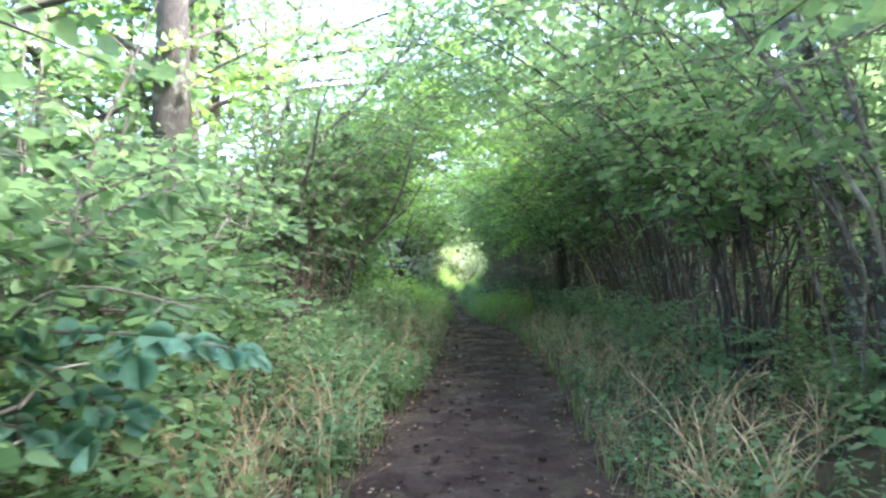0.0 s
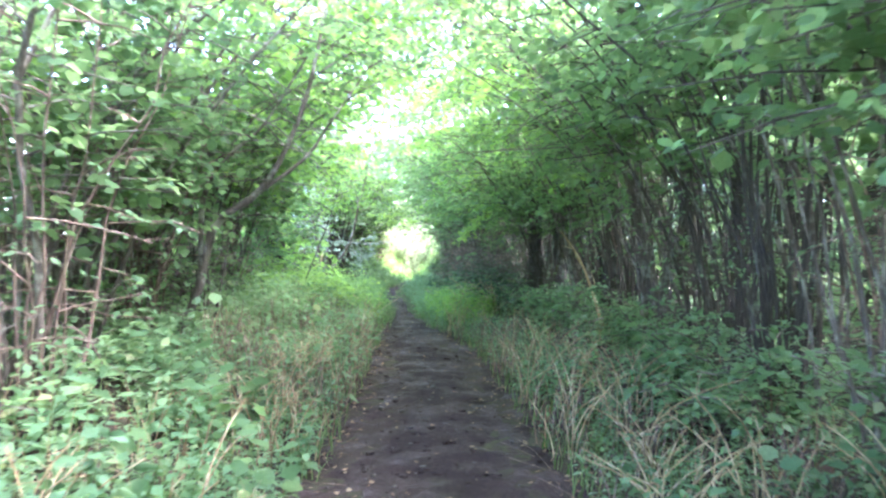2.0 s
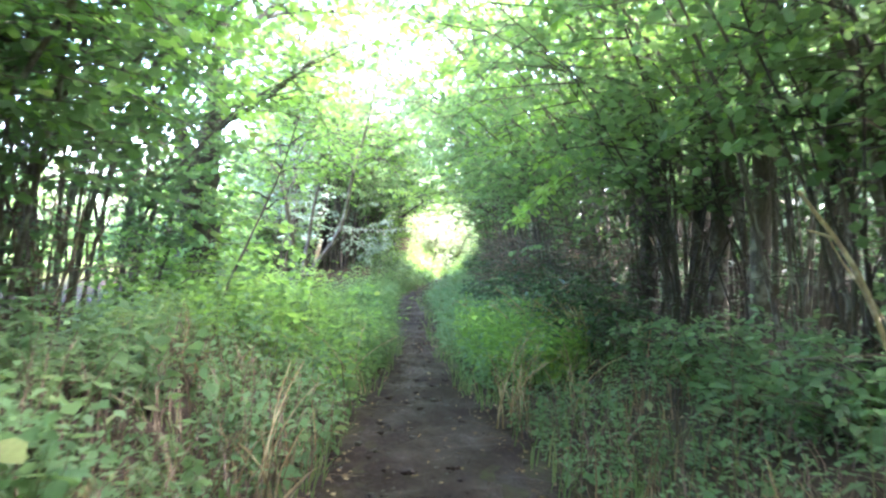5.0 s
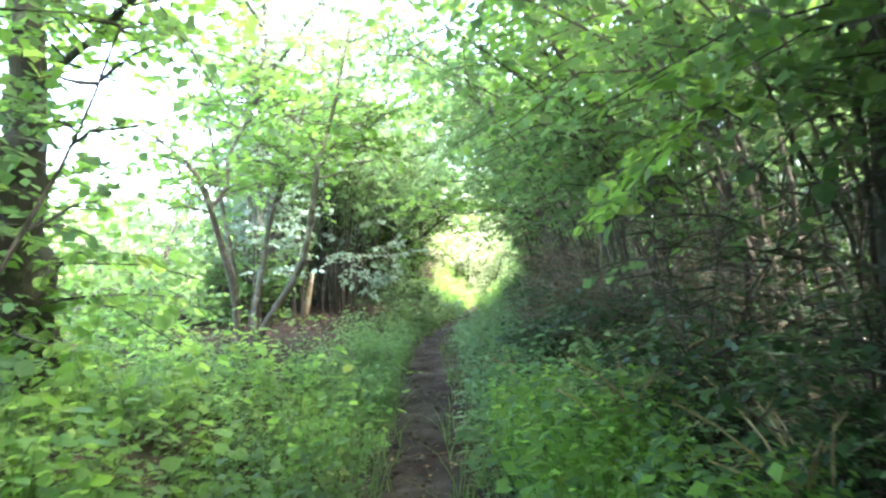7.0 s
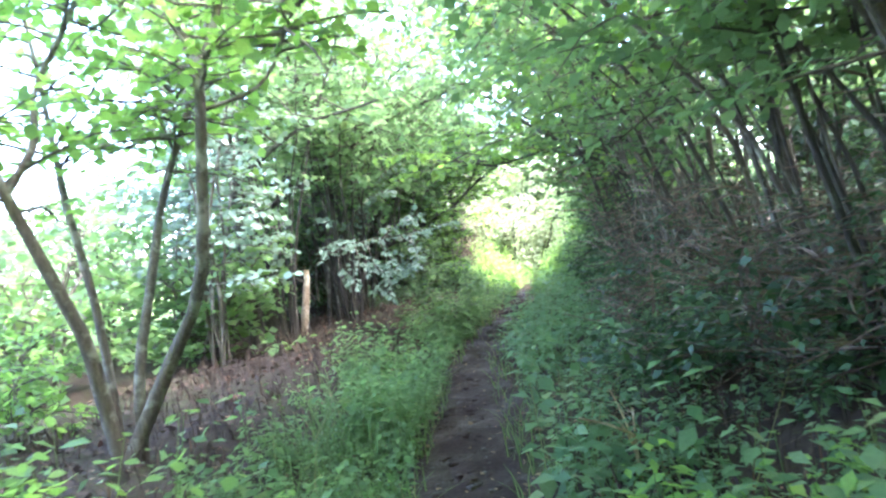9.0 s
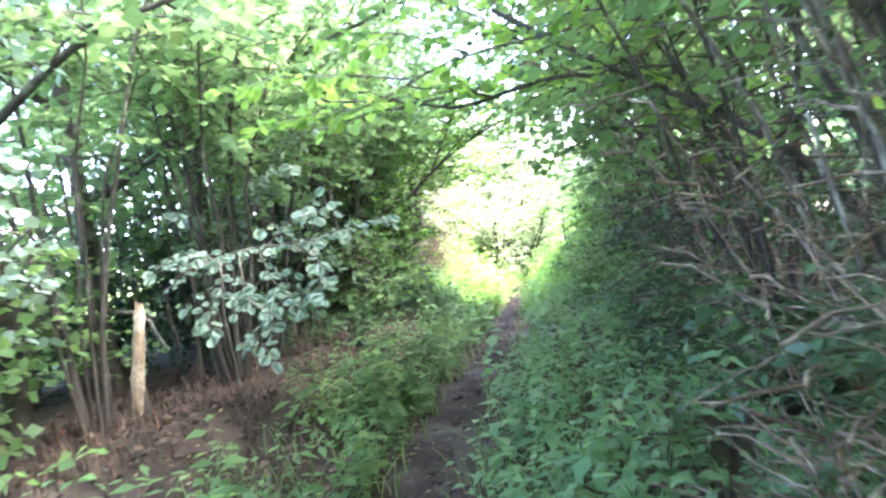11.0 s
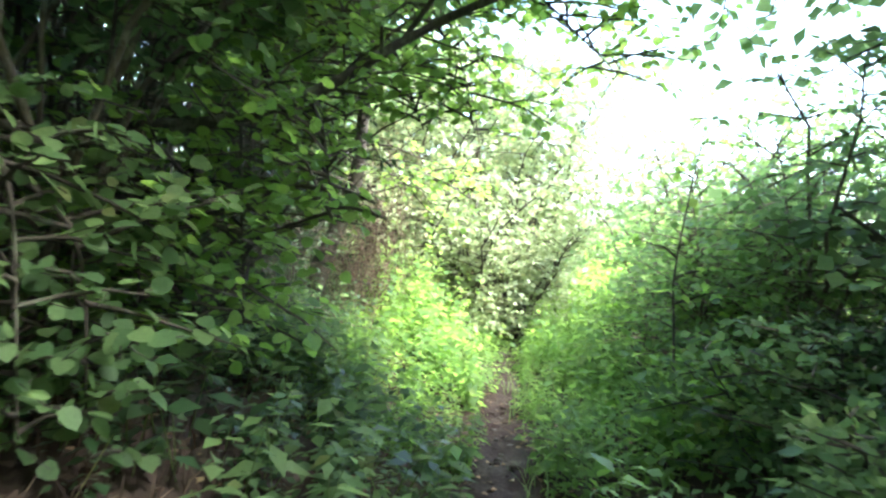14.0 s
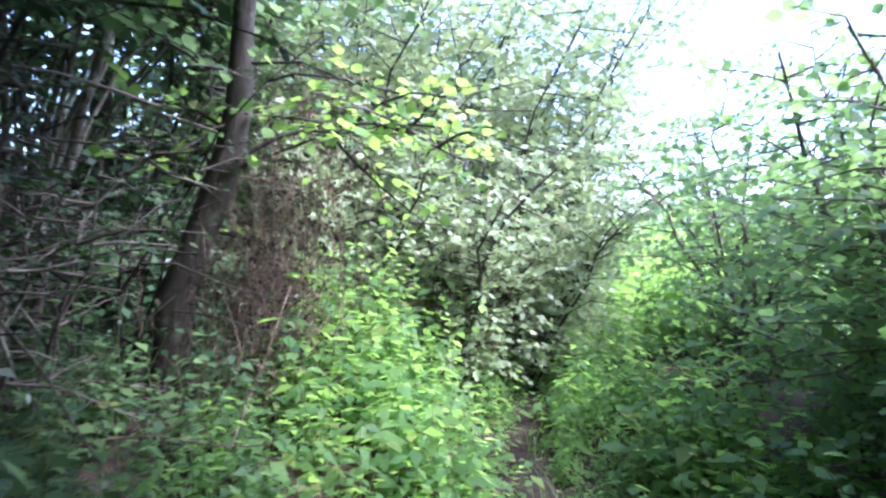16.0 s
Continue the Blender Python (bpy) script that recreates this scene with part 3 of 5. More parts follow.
# fallen leaves and broken twigs over track and banks
n = 9000
ly = rng.uniform(-3, 42, n)
lx = lane(ly, 1) + np.where(rng.uniform(0, 1, n) < 0.13, rng.normal(0, 0.4, n), rng.choice([-1, 1], n) * (lane(ly, 2) * 0.8 + np.abs(rng.normal(0, 0.9, n))))
p = np.stack([lx, ly, ground_z(lx, ly) + 0.035], -1)
a = rng.uniform(0, 6.28, n)
v, f = leaf_arrays(p, unit_ring(a) + rng.normal(0, 0.15, (n, 3)), rng.normal(0, 0.25, (n, 3)) + [0, 0, 1], rng.uniform(0.02, 0.055, n), BROAD)
tagged(link_mesh("leaf_litter", v, f, M_DRY), "fallen brown leaves scattered over the ground", "leaf litter", kind="stuff")
n = 900
ly = rng.uniform(-2, 42, n)
lx = lane(ly, 1) + rng.choice([-1, 1], n) * (lane(ly, 2) * 0.7 + np.abs(rng.normal(0, 0.9, n)))
a = rng.uniform(0, 6.28, n)
p = np.stack([lx, ly, ground_z(lx, ly) + 0.035], -1)
q = p + unit_ring(a) * rng.uniform(0.08, 0.45, n)[:, None]
q[:, 2] = ground_z(q[:, 0], q[:, 1]) + rng.uniform(0.03, 0.09, n)
tagged(Wood().twigs(p, q, 0.003, 0.0015).done("fallen_twigs", M_VINE), "thin dry twigs lying on the ground", "twigs", kind="stuff")


# ---- low growth on the banks ----
def low_growth(name, label, x, y, height, pairs, leaf, shape, mat, seed, lean=0.25, category="undergrowth"):
    """Upright herbs: a thin stem with opposite pairs of leaves."""
    r = np.random.default_rng(seed)
    drift = ripple(x, y, 2.3, seed) + 0.7 * ripple(x, y, 5.6, seed + 1.0) + r.normal(0, 0.25, len(x)) > -0.42
    x, y, height = x[drift], y[drift], height[drift]
    n = len(x)
    height = height * (0.85 + 0.45 * ripple(x, y, 1.7, seed) + 0.25 * ripple(x, y, 4.1, seed + 3.0)) * r.uniform(0.75, 1.3, n)
    leaf = leaf * r.uniform(0.7, 1.35, (n, 1))
    foot = np.stack([x, y, ground_z(x, y)], -1)
    tip = foot + np.stack([r.normal(0, lean, n) * height, r.normal(0, lean, n) * height, height], -1)
    t = (np.arange(pairs) + 1.2) / (pairs + 0.2)
    node = foot[:, None] + (tip - foot)[:, None] * t[None, :, None]
    turn = r.uniform(0, 6.28, n)[:, None] + np.arange(pairs)[None] * 1.57 + r.normal(0, 0.3, (n, pairs))
    p, d, size = [], [], []
    for flip in (0, math.pi):
        w = unit_ring(turn + flip)
        w[..., 2] = r.normal(-0.15, 0.3, (n, pairs))
        p.append((node + 0.015 * w).reshape(-1, 3))
        d.append(w.reshape(-1, 3))
        size.append((leaf * r.uniform(0.6, 1.25, (n, pairs)) * (1.2 - 0.55 * t)[None] * np.clip(height[:, None] / 0.45, 0.6, 1.3)).ravel())
    p, d, size = np.concatenate(p), np.concatenate(d), np.concatenate(size)
    u = r.normal(0, 0.3, (len(p), 3))
    u[:, 2] += 1
    v, f = leaf_arrays(p, d, u, size, shape)
    tagged(link_mesh(name, v, f, mat), label, category, kind="stuff")
    tagged(Wood().twigs(foot[::2], tip[::2], 0.004, 0.002).done(name + "_stems", M_GRASS), "thin green stems of " + label, category, kind="stuff")


def beside(n, r, y0, y1, side, near, far, bias=1.0):
    """Places beside the track: side -1 or 1, from near to far metres off its edge."""
    y = np.sort(r.uniform(y0, y1, n))
    off = lane(y, 2) + near + (far - near) * r.uniform(0, 1, n) ** bias
    return lane(y, 1) + side * off, y


r = np.random.default_rng(21)
x, y = beside(3400, r, -1, 19, -1, 0.12, 2.6)
low_growth("nettles", "green nettles and herbs along the bank", x, y, r.uniform(0.2, 0.6, len(x)), 6, 0.105, KITE, M_HERB, 31)
x, y = beside(3400, r, -1, 20, 1, 0.15, 3.4)
low_growth("dog_mercury", "dark green herbs under the coppice", x, y, r.uniform(0.15, 0.45, len(x)), 5, 0.1, KITE, M_HERB, 32)
x, y = beside(700, r, 2, 19, -1, 0.1, 2.0)
low_growth("bramble_shoots", "broad dull leaves among the herbs", x, y, r.uniform(0.25, 0.6, len(x)), 5, 0.095, ROUND, M_HAZEL, 61)
x, y = beside(600, r, 3, 20, 1, 0.2, 2.4)
low_growth("bramble_shoots", "broad dull leaves among the herbs", x, y, r.uniform(0.2, 0.5, len(x)), 5, 0.09, ROUND, M_HERB, 62)
x, y = beside(2300, r, 18.5, 28.5, -1, 0.05, np.where(np.linspace(18.5, 28.5, 2300) < 23.6, 3.0, 0.8 + 0.35 * np.sin(np.arange(2300) * 0.021)))
low_growth("nettles", "leafy green herbs thick on the bank", x, y, r.uniform(0.2, 0.55, len(x)), 6, 0.092, KITE, M_BUSH, 33)
x, y = beside(800, r, 18.5, 23.6, -1, 0.1, 3.0)
low_growth("bramble_shoots", "broader leaves among the herbs, daylight put into their colour", x, y, r.uniform(0.3, 0.7, len(x)), 5, 0.085, ROUND, M_LIT, 37)
x, y = beside(1900, r, 19.5, 36.5, 1, 0.1, 2.2)
low_growth("nettles", "nettles and brambles at the foot of the hedge", x, y, r.uniform(0.2, 0.7, len(x)), 6, 0.105, KITE, M_HERB, 34)
x, y = beside(900, r, 19.3, 23.5, 1, 0.35, 1.3)
low_growth("bramble_shoots", "shoots at the foot of the hedge, leaf colour raised for light", x, y, r.uniform(0.3, 0.6, len(x)), 6, 0.1, KITE, M_LIT, 38)
# These herbs carry the tree's shade as a darker leaf colour.
x, y = beside(420, r, 33.5, 38, -1, 0.1, 2.6)
low_growth("nettles", "low herbs beneath the drooping tree, shade put into leaf colour", x, y, r.uniform(0.2, 0.55, len(x)), 5, 0.12, KITE, M_IVY_AND_SHADE, 64)
x, y = beside(420, r, 29, 38, -1, 0.1, 1.0, 1.5)
low_growth("nettles", "patchy green herbs on brown ground", x, y, r.uniform(0.25, 0.6, len(x)), 6, 0.12, KITE, M_HAZEL, 35)
# Shade under the leaning trees is put into this leaf colour too.
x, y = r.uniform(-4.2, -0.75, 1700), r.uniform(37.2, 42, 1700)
low_growth("nettles", "herbs under the leaning trees, leaves darkened for shade", x, y, r.uniform(0.15, 0.5, len(x)), 5, 0.085, KITE, M_IVY_AND_SHADE, 39)
x, y = r.uniform(-1.7, 2.2, 3700), r.uniform(37.3, 48, 3700)
keep = (np.abs(x - lane(y, 1)) > lane(y, 2) + 0.02) & (x > -0.95 - 0.25 * smooth(41, 43, y))
x, y = x[keep], y[keep]
mound = 0.35 + 0.8 * np.exp(-(((x + 0.35) / 0.7) ** 2)) * smooth(38.5, 41.5, y) + 0.45 * smooth(0.9, 1.8, x)
low_growth("bramble_mound", "bright green brambles and nettles closing the track", x, y, mound * r.uniform(0.5, 1.1, len(x)), 7, 0.105, KITE, M_LUSH, 36)

x, y = r.uniform(-1.8, -0.5, 420), r.uniform(37.3, 39.8, 420)
low_growth("nettles", "low green herbs at the edge of the shade", x, y, r.uniform(0.2, 0.5, len(x)), 5, 0.1, KITE, M_HAZEL, 65)
x, y = r.uniform(0.6, 6, 1500), r.uniform(45, 53, 1500)
low_growth("bramble_mound", "rank growth beyond the brambles, leaf colour raised for sunlight", x, y, r.uniform(0.6, 1.3, len(x)), 6, 0.16, KITE, M_LIT, 63)

# grass along the edges
def grass(name, label, x, y, tall, seed, mat):
    r = np.random.default_rng(seed)
    tuft = ripple(x, y, 3.1, seed) + 0.8 * ripple(x, y, 7.7, seed + 2.0) + r.normal(0, 0.3, len(x)) > -0.2
    x, y, tall = x[tuft], y[tuft], tall[tuft]
    n = len(x)
    foot = np.stack([x, y, ground_z(x, y)], -1)
    a = unit_ring(r.uniform(0, 6.28, n))
    side = np.cross(a, [0, 0, 1.0]) * 0.0055
    t = np.array([0, 0.45, 0.8, 1.0])
    bow = r.uniform(0.2, 0.9, n)
    mid = foot[:, None] + a[:, None] * (tall * bow)[:, None, None] * (t**2)[None, :, None]
    mid[..., 2] += tall[:, None] * (t - 0.35 * bow[:, None] * t**2)
    wide = np.array([1, 0.9, 0.55, 0.08])[None, :, None]
    v = np.stack([mid - side[:, None] * wide, mid + side[:, None] * wide], 2)
    base = 8 * np.arange(n)[:, None, None]
    q = np.array([[0, 1, 3, 2], [2, 3, 5, 4], [4, 5, 7, 6]])[None] + base
    tagged(link_mesh(name, v.reshape(-1, 3), q.reshape(-1, 4), mat), label, "grass", kind="stuff")


x, y = beside(2400, r, -1, 20, -1, 0.0, 1.2, 1.2)
grass("verge_grass", "rough green grass along the track's edge", x, y, r.uniform(0.12, 0.4, len(x)), 41, M_GRASS)
x, y = beside(2600, r, -1, 22, 1, 0.0, 1.1, 1.2)
grass("verge_grass", "rough green grass along the track's edge", x, y, r.uniform(0.1, 0.38, len(x)), 42, M_GRASS)
x, y = beside(1500, r, 19, 34, -1, -0.1, 1.0, 1.3)
grass("verge_grass", "long grass beside the narrow track", x, y, r.uniform(0.12, 0.42, len(x)), 43, M_GRASS)
x, y = beside(2000, r, 19, 42, 1, -0.1, 0.9, 1.3)
grass("verge_grass", "long grass beside the narrow track", x, y, r.uniform(0.12, 0.42, len(x)), 44, M_GRASS)
x, y = beside(1500, r, 20.5, 28, -1, -0.02, 0.9, 1.2)
grass("verge_grass", "long arching grass on the bank", x, y, r.uniform(0.3, 0.6, len(x)), 50, M_GRASS)
x, y = r.uniform(-30, -5, 3000), r.uniform(15, 45, 3000)
grass("meadow_grass", "tall pale meadow grass beyond the hedge", x, y, r.uniform(0.3, 0.7, len(x)), 45, M_GRASS)


def dry_clump(x, y, seed, tall, count, spread=0.35, thick=0.0085):
    """Bleached dead stalks leaning out of one tuft, each with a thin ragged head."""
    r = np.random.default_rng(seed)
    z = float(ground_z(x, y)) - 0.02
    root = thing("dry_stalk_clump", (x, y, z), "bleached dry stalks leaning out of the undergrowth", "dry stalks", "dry stalks along the lane")
    for k in range(count):
        a = r.uniform(0, 6.28)
        h = tall * r.uniform(0.6, 1.15)
        t = np.linspace(0, 1, 6)
        out = unit_ring(np.array([a]))[0] * spread * r.uniform(0.3, 1.4)
        pts = np.array([x, y, z]) + 0.06 * r.normal(size=3) * [1, 1, 0] + out * (h * t**1.8)[:, None]
        pts[:, 2] += h * (t - 0.25 * t**2)
        w = Wood().limb(pts, np.linspace(thick, 0.4 * thick, 6), 4)
        m = 5
        tip = pts[-1] - (pts[-1] - pts[-2]) * r.uniform(0, 0.9, (m, 1))
        w.twigs(tip, tip + r.normal(0, 0.05, (m, 3)) + [0, 0, 0.03], 0.002, 0.001)
        w.done("stalk", M_STRAW, root, "", root.location)


for k in range(44):
    rr = np.random.default_rng(1200 + k)
    side = -1 if k % 2 else 1
    yy = rr.uniform(3.5, 19)
    xx = float(lane(yy, 1)) + side * (float(lane(yy, 2)) + rr.uniform(0.1, 0.9))
    dry_clump(xx, yy, 1300 + k, rr.uniform(0.55, 1.1), int(rr.integers(4, 9)), 0.5)
for k, (x, y, tall, many) in enumerate([(2.3, 7.6, 0.7, 9), (3.0, 8.4, 0.8, 10), (2.1, 13.6, 0.95, 7), (2.4, 14.5, 1.0, 6), (-0.15, 13.9, 0.8, 9), (1.95, 21.6, 1.05, 13), (2.35, 19.8, 0.9, 13), (1.3, 24.9, 0.6, 4), (2.1, 33.3, 0.45, 7), (-0.6, 5.2, 0.9, 7), (-0.75, 6.4, 1.0, 6), (2.0, 5.2, 0.8, 9), (2.4, 6.1, 0.9, 8), (1.95, 9.0, 0.8, 8), (2.3, 10.2, 0.9, 8), (2.6, 11.4, 0.8, 7), (1.9, 4.3, 0.7, 8), (2.9, 5.4, 0.8, 8), (-1.1, 3.9, 0.9, 8), (-0.9, 4.6, 1.0, 7), (-1.4, 5.6, 1.0, 8)]):
    dry_clump(x, y, 1400 + k, tall, many, 0.6, 0.014 if y > 19 else 0.0085)

x, y = beside(1500, r, 11.5, 18.5, -1, 0.05, 1.6)
grass("dead_bracken", "rusty brown dead stems on the verge", x, y, r.uniform(0.25, 0.75, len(x)), 49, M_VINE)
x, y = beside(1500, r, 6, 18.5, 1, 0.1, 1.6)
grass("dead_bracken", "rusty brown dead stems on the verge", x, y, r.uniform(0.2, 0.55, len(x)), 51, M_VINE)
n = 2600
x, y = beside(n, r, 2, 20, -1, 0.05, 1.6)
x2, y2 = beside(n // 2, r, 2, 20, 1, 0.0, 2.2)
x, y = np.concatenate([x, x2]), np.concatenate([y, y2])
keep = ripple(x, y, 1.3, 5.0) > 0.0
grass("dry_grass", "dead straw-coloured grass among the herbs", x[keep], y[keep], r.uniform(0.15, 0.6, int(keep.sum())), 46, M_DRY)
x, y = beside(6500, r, 23.4, 36.5, -1, 0.6, 3.0)
grass("dead_bracken", "brown dead stems littering the bank", x, y, r.uniform(0.06, 0.24, len(x)), 47, M_DEAD)
x, y = beside(3500, r, 19, 36, 1, 0.3, 2.4)
grass("dead_bracken", "brown dead stems among the herbs", x, y, r.uniform(0.1, 0.45, len(x)), 48, M_DEAD)
n = 5600
x, y = beside(n, r, 23.2, 38, -1, 0.1, 3.4)
v, f = leaf_arrays(np.stack([x, y, ground_z(x, y) + r.uniform(0.01, 0.07, n)], -1), unit_ring(r.uniform(0, 6.28, n)) + r.normal(0, 0.2, (n, 3)), r.normal(0, 0.35, (n, 3)) + [0, 0, 1], r.uniform(0.04, 0.09, n), BROAD)
tagged(link_mesh("leaf_litter", v, f, M_DEAD), "brown leaf litter on the bare bank", "leaf litter", kind="stuff")

# ---- hedgerow coppice on both sides ----
s = 100
for y0 in np.arange(1.4, 47, 1.6):
    s += 1
    rr = np.random.default_rng(s)
    yy = y0 + rr.uniform(-0.4, 0.4)
    if not 20.7 < yy < 28.6:
        coppice(float(lane(yy, 3)) - rr.uniform(0.0, 0.5), yy, s, 2.3 if 2.6 < yy < 9 else 3.2 if yy < 2.7 else rr.uniform(5.0, 6.4) if 28 < yy < 36 else rr.uniform(3.4, 5.2), 6 if yy < 9 else 8, 0.26, 0.14 if yy < 9 else 0.42 if yy < 20 else 0.72 if 36 < yy < 43 else 0.58 if yy > 29 else 0.22, 12, 1.1, bark=M_DARK if yy > 30 else M_STEM, lean=(0.06, 0), pull=0.25, shape=OVAL if yy < 9 else ROUND, leaf=0.088 if yy < 9 else 0.1, mat=M_SKYLIT if 28 < yy < 30.5 else M_HAZEL)
    if 5.5 < yy < 33.6:
        coppice(float(lane(yy, 4)) + rr.uniform(0.0, 0.5), yy + 0.8, s + 500, rr.uniform(4.2, 6.2), 13 if yy < 19 else 8, 0.34, 0.72 if 9 < yy < 15.5 else 0.52 if yy < 19 else 0.42 if yy < 30 else 0.3, 6 if 9 < yy < 15.5 else 9 if yy < 19 else 12, 1.15, lean=(-0.06, 0), thick=0.019, bark=M_DARK if s % 3 else M_STEM, pull=0.25, shape=ROUND, leaf=0.1 if yy < 19 else 0.085, spacing=0.06 if yy < 19 else 0.055)

# stems that lean over the lane and meet above it
for k, y0 in enumerate(np.arange(5, 37.5, 1.3)):
    s += 1
    rr = np.random.default_rng(s)
    yy = y0 + rr.uniform(-0.4, 0.4)
    tall, bow = (rr.uniform(6.6, 7.8), 0.52) if k % 2 else (rr.uniform(5.4, 6.4), 0.62)
    if yy > 8.5 and not (20.5 < yy < 31.5):
        coppice(float(lane(yy, 3)) - 0.4, yy, s, tall, 3, 0.15, 0.42, 13, 1.6, lean=(bow, 0.05), leaf=0.092, shape=BROAD, spacing=0.06, shoots=5, rise=0.1, thick=0.02, label="hazel stems arching over the lane", group="hazels arching over the lane")
    if yy < 33.0:
        coppice(float(lane(yy, 4)) + 0.3, yy + 0.7, s + 500, tall + 0.3, 3, 0.15, 0.40, 12 if yy < 19 else 13, 1.6, lean=(-bow - 0.04, 0.05), bark=M_DARK if k % 3 else M_STEM, leaf=0.092, shape=BROAD, spacing=0.06, shoots=5, rise=0.1, thick=0.02, label="hazel stems arching over the lane", group="hazels arching over the lane")

# Arches by the start, added to shade the near leaves.
for y0 in (-0.6, 1.2, 3.0, 4.6):
    s += 1
    coppice(3.3, y0, s, 7.2, 4, 0.15, 0.42, 14, 1.6, lean=(-0.55, 0.05), leaf=0.088, spacing=0.06, shoots=5, rise=0.1, thick=0.02, label="hazel stems arching over the lane", group="hazels arching over the lane")
for y0 in (0.9, 2.6):
    s += 1
    coppice(-2.9, y0, s, 6.6, 4, 0.16, 0.52, 13, 1.4, lean=(0.3, 0.02), spacing=0.065, rise=0.1, thick=0.022, label="hazel stems arching over the lane", group="hazels arching over the lane")
for y0 in (13.2, 14.8, 16.4, 18.0, 19.4):
    s += 1
    coppice(float(lane(y0, 3)) - 0.5, y0, s, 7.2, 4, 0.2, 0.42, 20, 1.6, lean=(0.5, 0.03), leaf=0.11, shape=BROAD, spacing=0.065, shoots=5, rise=0.05, thick=0.026, mat=M_LUSH, label="tall hazel stems arching all across the lane", group="hazels arching over the lane")
# Out of view behind the start; added to block sun and sky.
for y0 in np.arange(-7, -1, 1.8):
    s += 1
    coppice(-2.4, y0, s, 6.0, 4, 0.15, 0.35, 12, 1.5, lean=(0.5, 0), spacing=0.08, leaf=0.14, shape=BROAD, rise=0.1, label="hazel stems arching over the lane", group="hazels arching over the lane")
    coppice(3.2, y0 + 0.5, s + 500, 6.4, 4, 0.15, 0.35, 12, 1.5, lean=(-0.5, 0), spacing=0.08, leaf=0.14, shape=BROAD, rise=0.1, label="hazel stems arching over the lane", group="hazels arching over the lane")
for y0 in (8.8, 10.8, 12.8, 14.9, 17.0, 18.8, 20.6, 22.4, 24.4, 26.4, 28.6, 30.6, 32.2):
    s += 1
    rr = np.random.default_rng(s)
    # Before y 14 a darker leaf copy stands in for shade.
    coppice(float(lane(y0, 4)) + 0.6, y0, s, rr.uniform(7.4, 8.4), 5 if 13 < y0 < 25 else 3, 0.2, 0.45, 20, 1.5, lean=(-0.5, 0.03), shape=BROAD, leaf=0.11, spacing=0.065, shoots=5, rise=0.05, thick=0.03, mat=M_HAZEL if y0 < 14 else M_LUSH, label="tall hazel stems arching all across the lane", group="hazels arching over the lane")

for y0 in np.arange(3.5, 19.5, 1.5):
    s += 1
    rr = np.random.default_rng(s)
    coppice(-6.2 - rr.uniform(0, 0.9), y0, s, rr.uniform(3.4, 4.6), 8, 0.38, 0.03, 11, 1.3, leaf=0.2, shape=BROAD, mat=M_HAZEL, thick=0.014, sides=4, spacing=0.11, label="dense leafy bush along the field's edge", group="bushes towards the field")

# low brambles between the stools
for y0 in np.arange(2, 46, 1.6):
    s += 1
    rr = np.random.default_rng(s)
    yy = y0 + rr.uniform(-0.5, 0.5)
    # Left brambles get a darker leaf copy for shade, before 19 and past 35.
    dark = yy < 19
    if not 26.5 < yy < 35:
        coppice(float(lane(yy, 3)) - rr.uniform(-0.3, 0.9), yy, s, rr.uniform(0.9, 1.6), 8, 0.55, 0.1, 8, 0.5, leaf=0.085, shape=KITE * 1.1, mat=M_HAZEL if dark or yy > 35 else M_LUSH, thick=0.008, sides=4, spacing=0.045, name="bramble_bush", label="low tangled bramble bush on the bank", group="brambles on the banks", fine=False)
    # From y 20 to 31 a darker leaf stands in for shade.
    coppice(float(lane(yy, 4)) + rr.uniform(-0.5, 0.6), yy, s + 500, rr.uniform(0.7, 1.3), 8, 0.55, 0.1, 8, 0.5, leaf=0.085, shape=KITE * 1.1, mat=M_IVY_AND_SHADE if 20 < yy < 31 else M_HERB, thick=0.008, sides=4, spacing=0.045, name="bramble_bush", label="low bramble bush under the coppice, leaf tone set by its shade", group="brambles on the banks", fine=False)

# shady growth filling the wood's edge
for y0 in np.arange(3, 37, 1.7):
    s += 1
    rr = np.random.default_rng(s)
    # Past y 17 the wood's shade is put into the leaf colour.
    coppice(float(lane(y0, 4)) + rr.uniform(0.9, 2.6), y0 + rr.uniform(-0.5, 0.5), s, rr.uniform(1.5, 2.6), 9, 0.5, 0.05, 10, 0.75, leaf=0.08, shape=BROAD, mat=M_IVY_AND_SHADE if y0 > 17 else M_HAZEL, thick=0.012, sides=4, spacing=0.07, label="low bush filling the wood's edge, leaves coloured darker where shaded", group="low bushes in the wood")

for y0 in np.arange(2, 38, 1.9):
    s += 1
    rr = np.random.default_rng(s)
    # Same bush, with a shade-darkened leaf beyond y 17.
    coppice(float(lane(y0, 4)) + rr.uniform(3.0, 4.6), y0 + rr.uniform(-0.5, 0.5), s, rr.uniform(3.2, 4.4), 8, 0.4, 0.04, 9, 1.1, leaf=0.22, shape=BROAD, mat=M_IVY_AND_SHADE if y0 > 17 else M_HERB, thick=0.014, sides=4, spacing=0.14, label="bush deep in the wood, leaf colour darkened along the shaded stretch", group="low bushes in the wood")
    if y0 < 20:
        coppice(float(lane(y0, 3)) - rr.uniform(1.6, 3.2), y0 + rr.uniform(-0.5, 0.5), s + 500, rr.uniform(2.4, 3.4), 8, 0.4, 0.04, 9, 1.0, leaf=0.17, shape=BROAD, mat=M_HAZEL, thick=0.014, sides=4, spacing=0.1, label="shaded bush behind the hedge", group="low bushes in the wood")
